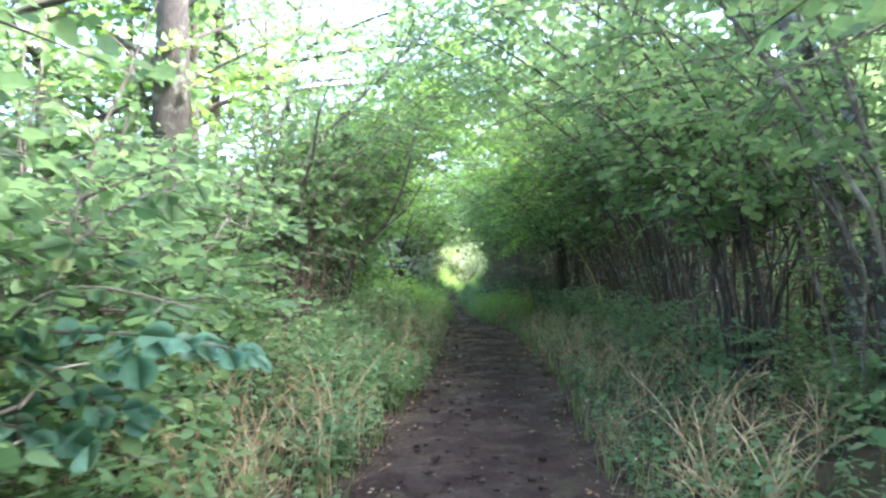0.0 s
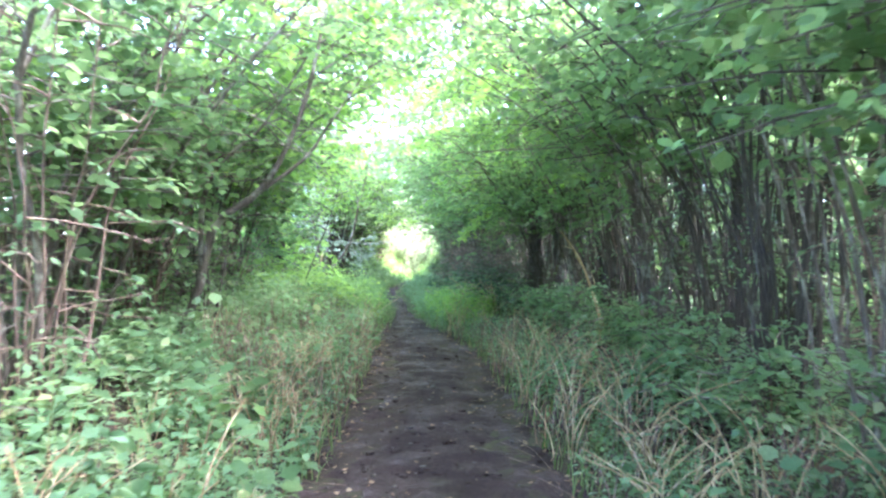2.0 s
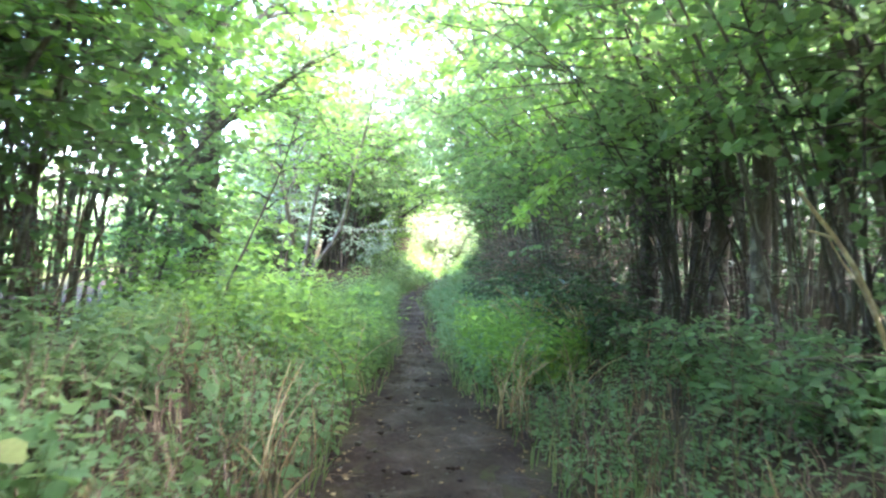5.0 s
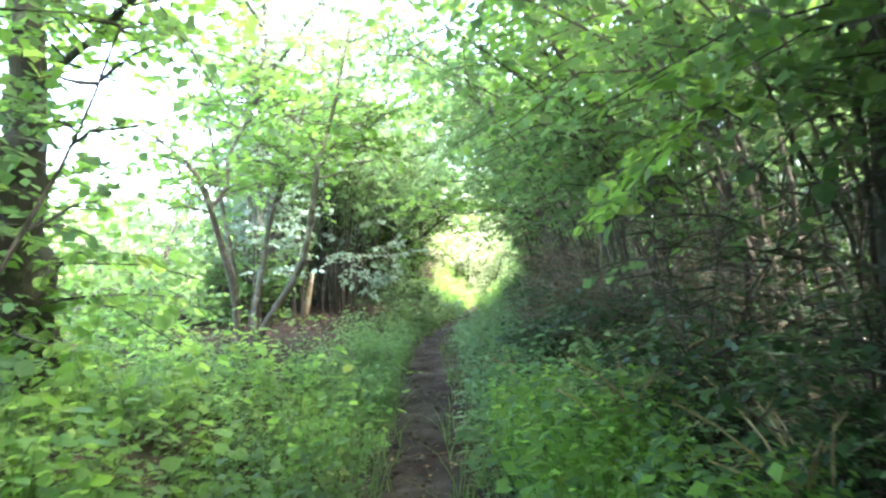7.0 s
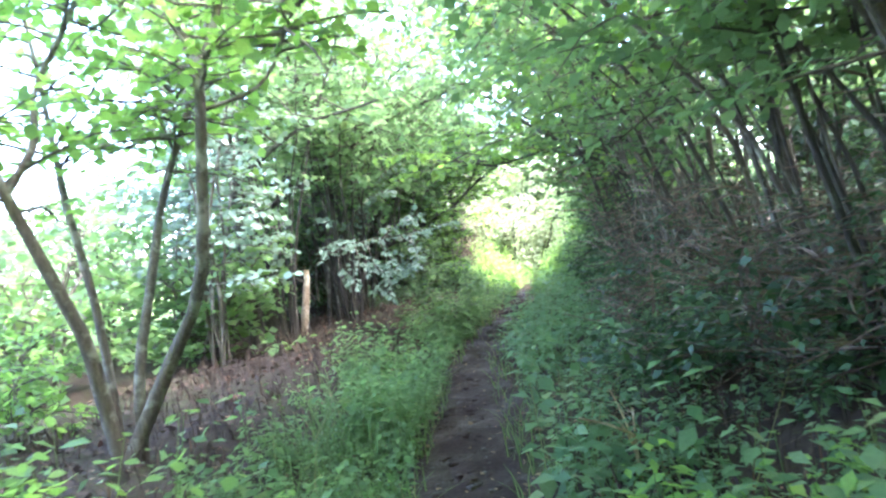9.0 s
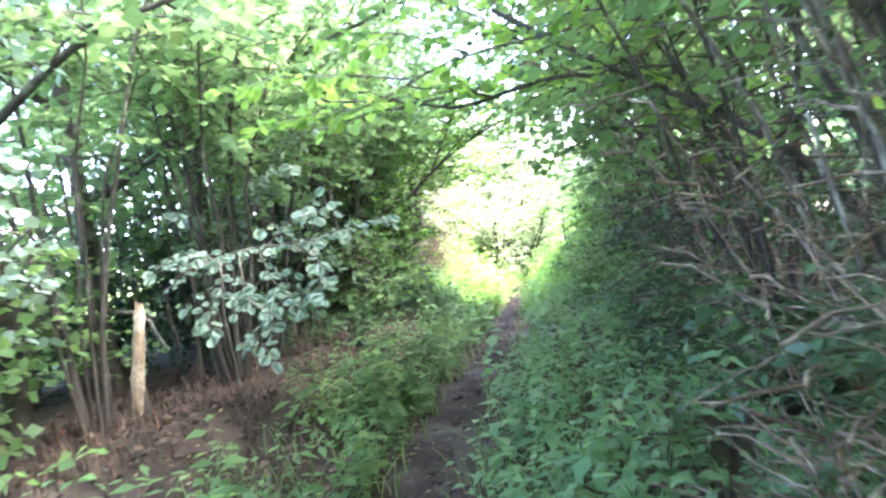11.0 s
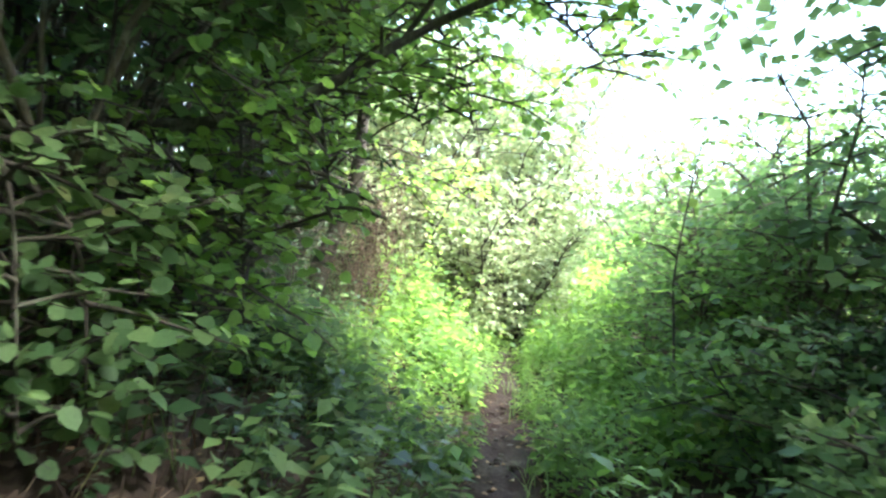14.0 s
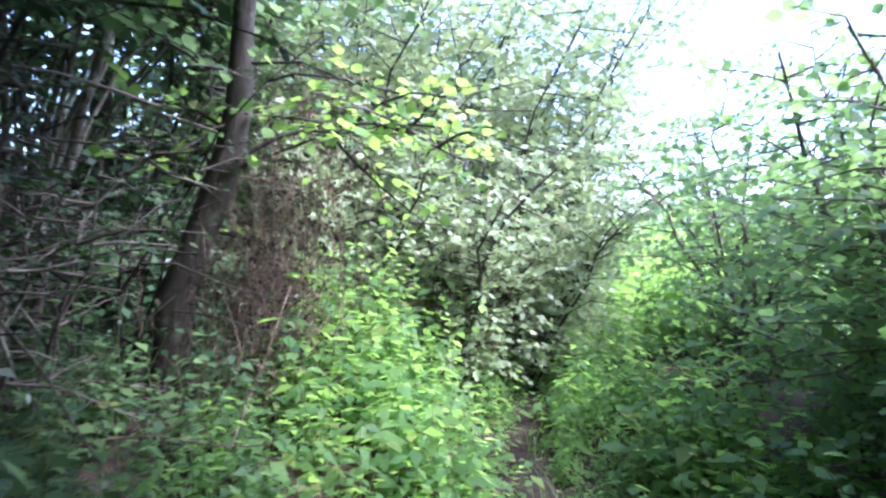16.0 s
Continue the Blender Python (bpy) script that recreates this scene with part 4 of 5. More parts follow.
for y0 in np.arange(5.5, 19.5, 1.4):
    s += 1
    rr = np.random.default_rng(s)
    coppice(float(lane(y0, 4)) + rr.uniform(0.2, 1.4), y0, s, rr.uniform(3.0, 4.6), 12, 0.32, 0.15, 5, 0.8, leaf=0.07, shape=KITE, mat=M_HERB, bark=M_VINE if rr.uniform() < 0.4 else M_DARK, thick=0.013, sides=4, spacing=0.2, fine=True, name="bare_thicket", label="thicket of thin bare stems under the trees", group="bare thickets")
    if 9 < y0:
        coppice(float(lane(y0, 3)) - rr.uniform(-0.2, 1.0), y0, s + 500, rr.uniform(2.6, 4.0), 11, 0.32, 0.15, 5, 0.8, leaf=0.07, shape=KITE, mat=M_HERB, bark=M_VINE if rr.uniform() < 0.4 else M_DARK, thick=0.013, sides=4, spacing=0.2, fine=True, name="bare_thicket", label="thicket of thin bare stems under the trees", group="bare thickets")

# thickets of bare fine twigs in the deep shade
for y0 in np.arange(19.5, 33.5, 1.0):
    s += 1
    rr = np.random.default_rng(s)
    # The few leaves take the shade-darkened tone.
    coppice(float(lane(y0, 4)) + rr.uniform(-0.5, 0.5), y0, s, rr.uniform(1.6, 2.7), 9, 0.42, 0.1, 9, 0.7, leaf=0.05, shape=KITE, mat=M_IVY_AND_SHADE, bark=M_VINE if rr.uniform() < 0.6 else M_DARK, thick=0.009, sides=4, spacing=0.2, fine=True, name="bare_thicket", label="thicket of bare grey-brown twigs in the shade", group="bare thickets")

# bushes and thin stems further in
for y0 in np.arange(1, 50, 2.0):
    s += 1
    rr = np.random.default_rng(s)
    yy = y0 + rr.uniform(-0.6, 0.6)
    if not 20 < yy < 31:
        coppice(float(lane(yy, 3)) - rr.uniform(1.8, 2.8), yy, s, rr.uniform(4.0, 6.0), 5, 0.24, 0.12, 8, 1.3, leaf=0.13, shape=BROAD, fine=False, spacing=0.09, group="bushes behind the hedge", label="tall leafy hazel behind the hedge line", sides=5)
    if yy < 36.5:
        coppice(float(lane(yy, 4)) + rr.uniform(1.4, 2.6), yy, s + 500, rr.uniform(6.0, 8.0), 9, 0.18, 0.45, 9, 1.4, leaf=0.14, shape=BROAD, fine=False, spacing=0.09, group="bushes behind the hedge", label="tall thin-stemmed hazel in the wood", bark=M_DARK, sides=5)
for y0 in np.arange(2, 62, 2.6):
    s += 1
    rr = np.random.default_rng(s)
    if y0 < 36:
        coppice(float(lane(min(y0, 44), 4)) + rr.uniform(4, 6.5), y0, s, rr.uniform(7, 9), 8, 0.16, 0.1, 9, 1.7, leaf=0.2, shape=BROAD, fine=False, spacing=0.14, group="bushes behind the hedge", label="tall thin-stemmed hazel deep in the wood", bark=M_DARK, sides=4)
    if not 17 < y0 < 36:
        coppice(float(lane(min(y0, 44), 3)) - rr.uniform(4, 6.5), y0, s + 500, rr.uniform(4.5, 7), 5, 0.2, 0.08, 8, 1.6, leaf=0.2, shape=BROAD, fine=False, spacing=0.14, group="bushes behind the hedge", label="tall leafy hazel at the field's edge", sides=4)

# ---- trees that stand out ----
def gz(x, y):
    return float(ground_z(x, y)) - 0.05


def tall_tree(x, y, height, rad, wide, seed, label, fork=0.5, bark=None, lean=(0.0, 0.0), mat=None, per=11):
    """A woodland tree: a straight trunk, spreading limbs from its fork upwards and a broad uneven crown."""
    r = np.random.default_rng(seed)
    z = gz(x, y)
    top = (x + lean[0], y + lean[1], height)
    limbs = [([(x, y, z), (x + 0.3 * lean[0] + 0.05, y + 0.3 * lean[1], 0.45 * height), top], rad, rad * 0.3)]
    for k in range(8):
        h = height * (fork + (0.92 - fork) * k / 8)
        f = h / height
        a = 2.4 * k + r.uniform(-0.3, 0.3)
        d = np.array([math.cos(a), math.sin(a)]) * wide * (1.2 - 0.6 * k / 8) * r.uniform(0.8, 1.15)
        o = np.array([x + lean[0] * f, y + lean[1] * f])
        limbs.append(([(*o, h - 0.1), (*(o + 0.5 * d), h + 0.45), (*(o + d), h + 0.75 + r.uniform(-0.2, 0.4))], rad * 0.4, 0.015))
    return tree("wood_tree", label, limbs, bark or M_DARK, leaf=0.15, shape=BROAD, per=per, reach=1.35, start=0.3, spacing=0.08, group="straight trunks in the wood", mat=mat, fine=False)


# First two stand out of view, added to keep sun off the start.
for k, (x, y, h, rad, wide) in enumerate([(4.6, 1.0, 8, 0.16, 3.2), (5.0, 4.2, 8.5, 0.15, 3.2), (5.3, 9.6, 9, 0.17, 3.0), (5.6, 12.6, 9, 0.14, 2.8), (5.2, 23.6, 9, 0.17, 2.8), (4.9, 27.4, 9, 0.16, 2.8), (4.6, 31.4, 9, 0.16, 2.8), (3.6, 34.4, 8.5, 0.13, 2.6)]):
    tall_tree(x, y, h, rad, wide, 300 + k, "tall dark-barked tree shading the lane", 0.52)
# Low crowns added to shade the left of the lane's end.
for k, (x, y, h) in enumerate([(-3.7, 35.2, 7.0), (-3.9, 38.6, 7.0), (-4.6, 41.2, 7.5), (-2.9, 42.2, 7.0)]):
    tall_tree(x, y, h, 0.12, 2.6, 340 + k, "dark tree with a low dense crown", 0.46)
for k, (x, y, h, wide) in enumerate([(4.5, -1.5, 10.5, 4.6), (4.7, 2.6, 11, 4.8), (4.4, 6.6, 11, 4.8), (4.8, 10.9, 11.5, 5.0), (4.5, 14.9, 11, 4.8), (-4.8, 4.4, 10.5, 4.4), (-4.6, 14.0, 10.5, 4.2)]):
    tall_tree(x, y, h, 0.15, wide, 370 + k, "tall tree spreading its light green crown over the lane", 0.5, None, (-0.5 * np.sign(x), 0), M_HAZEL, 17)
# Crown leaves take the lit tone for the light coming through them.
for k, (x, y, h, wide) in enumerate([(4.6, 18.9, 11.5, 5.0), (4.5, 26.2, 11, 4.8), (-4.4, 17.6, 9, 4.4)]):
    tall_tree(x, y, h, 0.15, wide, 380 + k, "tall tree spreading its light green crown over the lane", 0.5, None, (-0.5 if x > 0 else 1.0, 0), M_LIT, 12)
for k, (x, y, h, wide) in enumerate([(-5.2, 12.0, 9, 2.4), (-6.4, 16.0, 9, 2.6), (-4.2, 10.9, 8, 1.9), (-6.8, 12.5, 9, 2.6)]):
    tall_tree(x, y, h, 0.12, wide, 384 + k, "leafy tree behind the hazels on the bank", 0.25, M_STEM, (0, 0), M_LUSH, 15)
for k, (x, y) in enumerate([(3.9, 37.3), (4.7, 38.4)]):
    tall_tree(x, y, 4.9, 0.09, 1.5, 390 + k, "dark dense tree behind the ivy-clad trunk", 0.15, None, (0, 0), M_HAZEL, 18)
tall_tree(-3.1, 30.2, 7.4, 0.11, 1.9, 346, "dark tree with a low dense crown", 0.4)
# Crown added to keep light off the left bank.
tall_tree(-2.9, 33.4, 8.2, 0.11, 2.6, 348, "dark tree with a low dense crown", 0.42, None, (0.3, 0), M_HAZEL, 17)
tall_tree(-4.8, 34.2, 8.5, 0.13, 2.4, 347, "dark tree with a low dense crown", 0.35)
tall_tree(-3.7, 32.4, 7.5, 0.12, 2.0, 345, "dark tree with a low dense crown", 0.35)
tall_tree(3.0, 24.6, 8.4, 0.1, 3.6, 350, "slender tree spreading its light crown across the lane", 0.6, None, (-0.6, 0), M_LUSH)
tall_tree(-4.3, 12.5, 8.5, 0.14, 2.2, 320, "tall tree behind the hazels on the bank", 0.5, M_STEM)
tall_tree(-4.7, 6.2, 8.0, 0.13, 2.6, 322, "tall tree behind the hazels on the bank", 0.4, M_STEM)
tall_tree(-5.6, 10.2, 8.5, 0.13, 2.6, 323, "tall tree behind the hazels on the bank", 0.4, M_STEM)
tall_tree(-4.2, 16.8, 8.0, 0.12, 2.0, 321, "tall tree behind the hazels on the bank", 0.5, M_STEM)
tree("ivy_oak", "thick upright grey trunk behind the hazels", [([(-3.45, 9.5, gz(-3.45, 9.5)), (-3.44, 9.5, 2.5), (-3.42, 9.5, 5), (-3.35, 9.55, 9)], 0.32, 0.17), ([(-3.4, 9.55, 4.9), (-2.4, 10, 6.2), (-1.6, 11, 7.2)], 0.09, 0.03)], M_DARK, start=0.6)
tree("leaning_ash", "two leaning grey stems with white lichen patches", [([(4.15, 7.0, gz(4.15, 7.0)), (4.02, 7.04, 1.34), (3.79, 7.04, 2.39), (3.58, 7.04, 3.08), (3.37, 7.04, 4.0), (3.2, 7.1, 6)], 0.09, 0.05), ([(4.35, 7.0, gz(4.3, 7.0)), (4.23, 7.04, 1.7), (3.98, 7.04, 3.14), (3.66, 7.04, 3.56), (3.45, 7.04, 4.1), (3.3, 7.1, 6)], 0.105, 0.06)], M_GREY, start=0.65, per=7)
tree("wood_tree", "straight dark trunk among the coppice", [([(3.9, 16.6, gz(3.9, 16.6)), (3.88, 16.6, 3), (3.85, 16.6, 9)], 0.17, 0.05), ([(3.88, 16.6, 3.0), (3.67, 15.7, 3.4), (3.1, 15.45, 3.42), (2.6, 15.4, 3.36)], 0.035, 0.012), ([(3.9, 16.5, 3.1), (4.3, 15.7, 3.35), (4.8, 15.5, 3.4)], 0.03, 0.012)], M_DARK, start=0.6, group="straight trunks in the wood")
tree("wood_tree", "straight brown trunk of a pair", [([(3.75, 19.6, gz(3.75, 19.6)), (3.7, 19.6, 3), (3.7, 19.6, 9)], 0.12, 0.04)], M_STEM, start=0.6, group="straight trunks in the wood")
tree("wood_tree", "straight brown trunk of a pair", [([(3.75, 18.6, gz(3.75, 18.6)), (3.68, 18.6, 3), (3.6, 18.6, 9)], 0.11, 0.04)], M_STEM, start=0.6, group="straight trunks in the wood")
tree("leaning_tree", "grey forked stem leaning over the verge", [([(-1.9, 12.8, gz(-1.9, 12.8)), (-1.6, 12.65, 1.2), (-1.45, 12.6, 1.81), (-1.01, 12.6, 2.15), (-0.75, 12.6, 2.6), (-0.55, 12.7, 3.2), (-0.4, 12.9, 4.2)], 0.05, 0.018), ([(-1.1, 12.6, 2.08), (-0.58, 12.8, 2.54), (-0.34, 13.0, 2.96), (0.1, 13.2, 3.7)], 0.024, 0.01), ([(-1.6, 12.65, 1.25), (-1.55, 12.5, 2.1), (-1.28, 12.4, 2.5), (-0.95, 12.4, 2.8), (-0.5, 12.3, 3.5)], 0.03, 0.01)], M_STEM, start=0.6, per=7, reach=0.9)
tree("leaning_tree", "leaning crooked stem beside the lane", [([(3.75, 13.7, gz(3.75, 13.7)), (3.55, 13.9, 1.5), (3.38, 14.05, 2.5), (3.1, 14.2, 3.6), (3.15, 14.4, 5.5)], 0.085, 0.04)], M_STEM, start=0.55)
tree("wood_tree", "upright dark trunk near the lane", [([(4.6, 13.6, gz(4.6, 13.6)), (4.55, 13.6, 3), (4.5, 13.6, 8)], 0.12, 0.05)], M_DARK, start=0.6, group="straight trunks in the wood")
tree("forked_maple", "broad grey trunk forking low into several limbs", [
    ([(-2.66, 22.0, gz(-2.7, 22)), (-2.64, 22.0, 1.6), (-2.64, 22.0, 2.6)], 0.31, 0.24),
    ([(-2.56, 22, 2.3), (-2.48, 22.0, 3.2), (-2.42, 22.0, 4.2), (-2.2, 22.3, 6)], 0.17, 0.07),
    ([(-2.75, 22, 2.3), (-3.0, 22.1, 3.2), (-3.2, 22.3, 5)], 0.12, 0.05),
    ([(-2.5, 21.95, 2.7), (-2.29, 21.85, 3.05), (-1.64, 21.65, 3.41), (-1.0, 21.5, 3.9)], 0.05, 0.015),
    ([(-2.42, 22.0, 4.1), (-1.2, 22.5, 5.3), (0.4, 22.8, 5.9)], 0.08, 0.015),
    ([(-2.2, 22.3, 5.9), (-1.0, 23.5, 6.9), (0.3, 24.6, 7.3)], 0.06, 0.015),
    ([(-2.35, 22.1, 4.8), (-1.6, 20.6, 5.7), (-0.6, 19.4, 6.1)], 0.06, 0.015),
    ([(-2.4, 22.1, 4.4), (-1.9, 24.0, 5.3), (-0.9, 25.6, 5.8)], 0.06, 0.015)], M_DARK, start=0.45, per=25, reach=1.6, leaf=0.12, shape=BROAD, mat=M_LIT)
tree("sapling", "thin leaning sapling on the bank", [([(-1.62, 19.5, gz(-1.62, 19.5)), (-1.48, 19.65, 1.03), (-1.28, 19.95, 1.68), (-1.1, 20.25, 2.3), (-0.95, 20.5, 3.0)], 0.02, 0.007)], M_DARK, start=0.55, per=7, reach=0.6, sides=6, mat=M_LUSH)
tree("bough_tree", "dark bough curving low over the lane, leaves coloured as backlit", [([(3.0, 29.2, gz(3.0, 29.2)), (2.65, 29.35, 1.4), (2.18, 29.6, 2.0), (1.6, 29.95, 2.5), (0.9, 30.2, 3.1)], 0.04, 0.018), ([(1.85, 29.8, 2.3), (1.29, 30.0, 2.53), (0.59, 30.1, 2.47), (0.2, 30.2, 2.6), (-0.5, 30.3, 2.75)], 0.02, 0.006)], M_DARK, start=0.35, per=14, reach=0.7, mat=M_LIT, leaf=0.09, shape=OVAL)
tree("wood_tree", "dark upright trunk in the shade", [([(3.4, 20.9, gz(3.4, 20.9)), (3.3, 20.9, 3), (3.2, 20.9, 8)], 0.12, 0.04)], M_DARK, start=0.6, group="straight trunks in the wood")
tree("wood_tree", "dark upright trunk in the shade", [([(3.9, 20.4, gz(3.9, 20.4)), (3.75, 20.4, 3), (3.5, 20.4, 8)], 0.14, 0.05)], M_DARK, start=0.6, group="straight trunks in the wood")

# the open-grown hazel with slender spreading stems
b = gz(-1.88, 24.85)
tree("slender_hazel", "slender hazel with bare spreading stems and light leaves", [
    ([(-1.88, 24.85, b), (-1.9, 24.8, 0.95), (-1.89, 24.7, 1.36), (-1.93, 24.58, 1.71), (-2.03, 24.4, 2.31), (-2.14, 24.35, 2.66), (-2.37, 24.2, 2.94), (-2.71, 24.1, 3.19)], 0.055, 0.014),
    ([(-2.02, 24.42, 2.28), (-1.85, 24.5, 2.56), (-1.87, 24.6, 2.87), (-1.68, 24.8, 3.38), (-1.61, 24.9, 3.7), (-1.52, 25.1, 4.43)], 0.026, 0.01),
    ([(-1.94, 24.95, b), (-1.97, 25.0, 1.43), (-2.13, 25.1, 2.26), (-2.22, 25.2, 2.65), (-2.39, 25.4, 3.42), (-2.6, 25.6, 4.25)], 0.036, 0.012),
    ([(-1.8, 24.95, b), (-1.75, 24.98, 1.05), (-1.72, 25.2, 1.56), (-1.69, 25.6, 2.31), (-1.57, 25.9, 2.88), (-1.43, 26.2, 3.6), (-1.29, 26.4, 4.29)], 0.042, 0.014),
    ([(-1.87, 24.82, b), (-1.54, 24.9, 1.03), (-1.19, 24.8, 1.48), (-1.0, 24.65, 1.92), (-0.87, 24.62, 2.59), (-0.85, 24.62, 2.79), (-0.75, 24.8, 3.18), (-0.66, 25.0, 3.7), (-0.56, 25.3, 4.47)], 0.048, 0.016),
    ([(-0.85, 24.62, 2.77), (-0.94, 24.7, 3.07), (-1.44, 24.9, 3.63), (-1.76, 25.0, 4.07)], 0.02, 0.008),
    ([(-0.87, 24.62, 2.58), (-0.56, 24.8, 2.71), (-0.39, 25.0, 3.09), (-0.3, 25.1, 3.5)], 0.014, 0.006),
    ([(-1.69, 25.6, 2.3), (-1.5, 25.5, 2.6), (-1.4, 25.4, 3.1)], 0.016, 0.006)], M_STEM, start=0.52, per=22, reach=1.1, leaf=0.09, mat=M_LUSH)
for k, (x, y, h) in enumerate([(-4.6, 27.6, 2.6), (-5.2, 30.0, 3.4), (-4.0, 31.2, 3.8), (-3.4, 29.4, 2.0), (-6.5, 25.5, 2.2), (-5.0, 34.0, 5.0), (-6.2, 28.6, 3.0), (-7.6, 31.0, 3.6), (-6.8, 33.4, 4.2), (-9.0, 35.5, 4.4), (-9.0, 27.6, 2.6), (-10.5, 31.5, 3.6)]):
    coppice(x, y, 880 + k, h, 8, 0.4, 0.05, 11, 1.1, leaf=0.12, shape=BROAD, mat=M_BUSH, label="light green leafy bush beyond the bank", group="bushes towards the field")



def stump(x, y, top, rad):
    """A snapped-off stem: barkless, with a splintered top and bark left at the foot."""
    z = gz(x, y)
    root = thing("broken_stump", (x, y, z), "snapped pale barkless stump with splintered top", "stump")
    c = curve([(x, y, z), (x + 0.1, y, z + 0.5 * (top - z)), (x + 0.21, y + 0.03, top)], 9)
    Wood().limb(c, rad * np.array([1.1, 1, 0.97, 1.0, 0.93, 0.9, 0.86, 0.72, 0.3]), 10, 0.09, 3).done("bare_wood", M_RAW, root, "pale splintered bare wood", root.location)
    for k in range(5):
        w = Wood()
        a = k * 1.3
        f = c[-2] + np.array([math.cos(a), math.sin(a), 0]) * rad * 0.55
        w.limb([f, f + [0, 0, 0.06], f + [0.01, 0, 0.1 + 0.05 * (k % 3)]], [rad * 0.3, rad * 0.2, 0.002], 5)
        w.done("splinter", M_RAW, root, "", root.location)
    Wood().limb(curve([(x + 0.03, y + 0.03, z), (x + 0.05, y + 0.03, z + 0.2), (x + 0.06, y + 0.02, z + 0.34)], 5), [rad * 1.3, rad * 1.15, rad * 1.05, rad * 0.9, rad * 0.6], 9, 0.12, 4).done("bark", M_DARK, root, "", root.location)


stump(-2.77, 31.2, 1.5, 0.062)


def dead_branch(pts, rad, seed, label="bare dead branch lodged in the undergrowth", mat=None):
    """A fallen limb with a few broken side shoots."""
    r = np.random.default_rng(seed)
    c = curve(pts, 10)
    root = thing("dead_branch", c[0], label, "branch", "dead branches under the trees")
    Wood().limb(c, np.linspace(rad, rad * 0.4, 10), 6, 0.08, seed).done("limb", mat or M_STEM, root, "", root.location)
    for k in (3, 5, 7):
        d = r.normal(0, 0.18, 3) + [0, 0, 0.12]
        Wood().limb([c[k], c[k] + d, c[k] + 1.8 * d + r.normal(0, 0.05, 3)], [rad * 0.4, rad * 0.25, 0.003], 5).done("shoot", mat or M_STEM, root, "", root.location)


dead_branch([(3.62, 16.1, 0.45), (3.5, 16.3, 0.95), (3.3, 16.4, 1.5), (3.0, 16.5, 1.95)], 0.03, 1, mat=M_STRAW)
dead_branch([(3.1, 15.6, 0.5), (3.5, 15.7, 0.62), (4.0, 15.6, 0.85), (4.6, 15.5, 1.1)], 0.025, 2)
dead_branch([(4.2, 13.0, 0.4), (3.9, 13.2, 0.9), (3.5, 13.3, 1.2)], 0.02, 3)
dead_branch([(2.6, 10.5, 0.4), (3.1, 10.6, 0.55), (3.7, 10.4, 0.9), (4.3, 10.2, 1.0)], 0.018, 4)
dead_branch([(-5.0, 32.4, 1.5), (-4.0, 32.2, 1.45), (-3.0, 31.9, 1.4), (-2.7, 31.8, 1.0)], 0.035, 5, "grey fallen limb propped across the bank")
dead_branch([(-1.2, 8.2, 0.4), (-1.6, 8.6, 0.9), (-2.3, 9.0, 1.3)], 0.016, 6)
dead_branch([(2.7, 28.5, 0.5), (2.3, 29.0, 1.2), (2.0, 29.6, 1.9)], 0.02, 7)
dead_branch([(2.5, 32.6, 0.6), (2.1, 33.0, 1.3), (1.7, 33.3, 1.7)], 0.016, 8)
dead_branch([(-1.6, 38.95, 0.5), (-1.37, 38.99, 0.64), (-0.97, 38.99, 0.76), (-0.64, 38.99, 0.74), (-0.47, 39.0, 0.76)], 0.006, 9, mat=M_VINE)
dead_branch([(-1.5, 38.5, 1.5), (-1.14, 38.59, 1.1), (-1.0, 38.6, 0.9), (-0.8, 38.7, 0.55)], 0.007, 10)

# Added shrubs that block side light, the deep shade put into their colour.
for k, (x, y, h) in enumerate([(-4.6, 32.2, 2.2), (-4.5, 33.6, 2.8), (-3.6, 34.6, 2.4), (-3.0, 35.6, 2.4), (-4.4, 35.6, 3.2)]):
    coppice(x, y, 2100 + k, h, 10, 0.4, 0.05, 12, 0.85, leaf=0.1, shape=BROAD, mat=M_IVY_AND_SHADE, bark=M_DARK, thick=0.014, sides=4, spacing=0.07, name="shade_bush", label="shrub added as backdrop, deep shade put into its leaf colour", group="shrubs in deep shade", flat=0.9)

# the hazel whose sprays, paled in colour for skylight, hang into the lane
coppice(-2.6, 33.2, 902, 5.4, 9, 0.3, 0.6, 9, 1.0, bark=M_DARK)
coppice(-3.1, 37.0, 901, 5.8, 15, 0.36, 0.6, 11, 1.1, bark=M_DARK, thick=0.035, label="dark many-stemmed hazel fanning out from its stool", group="")
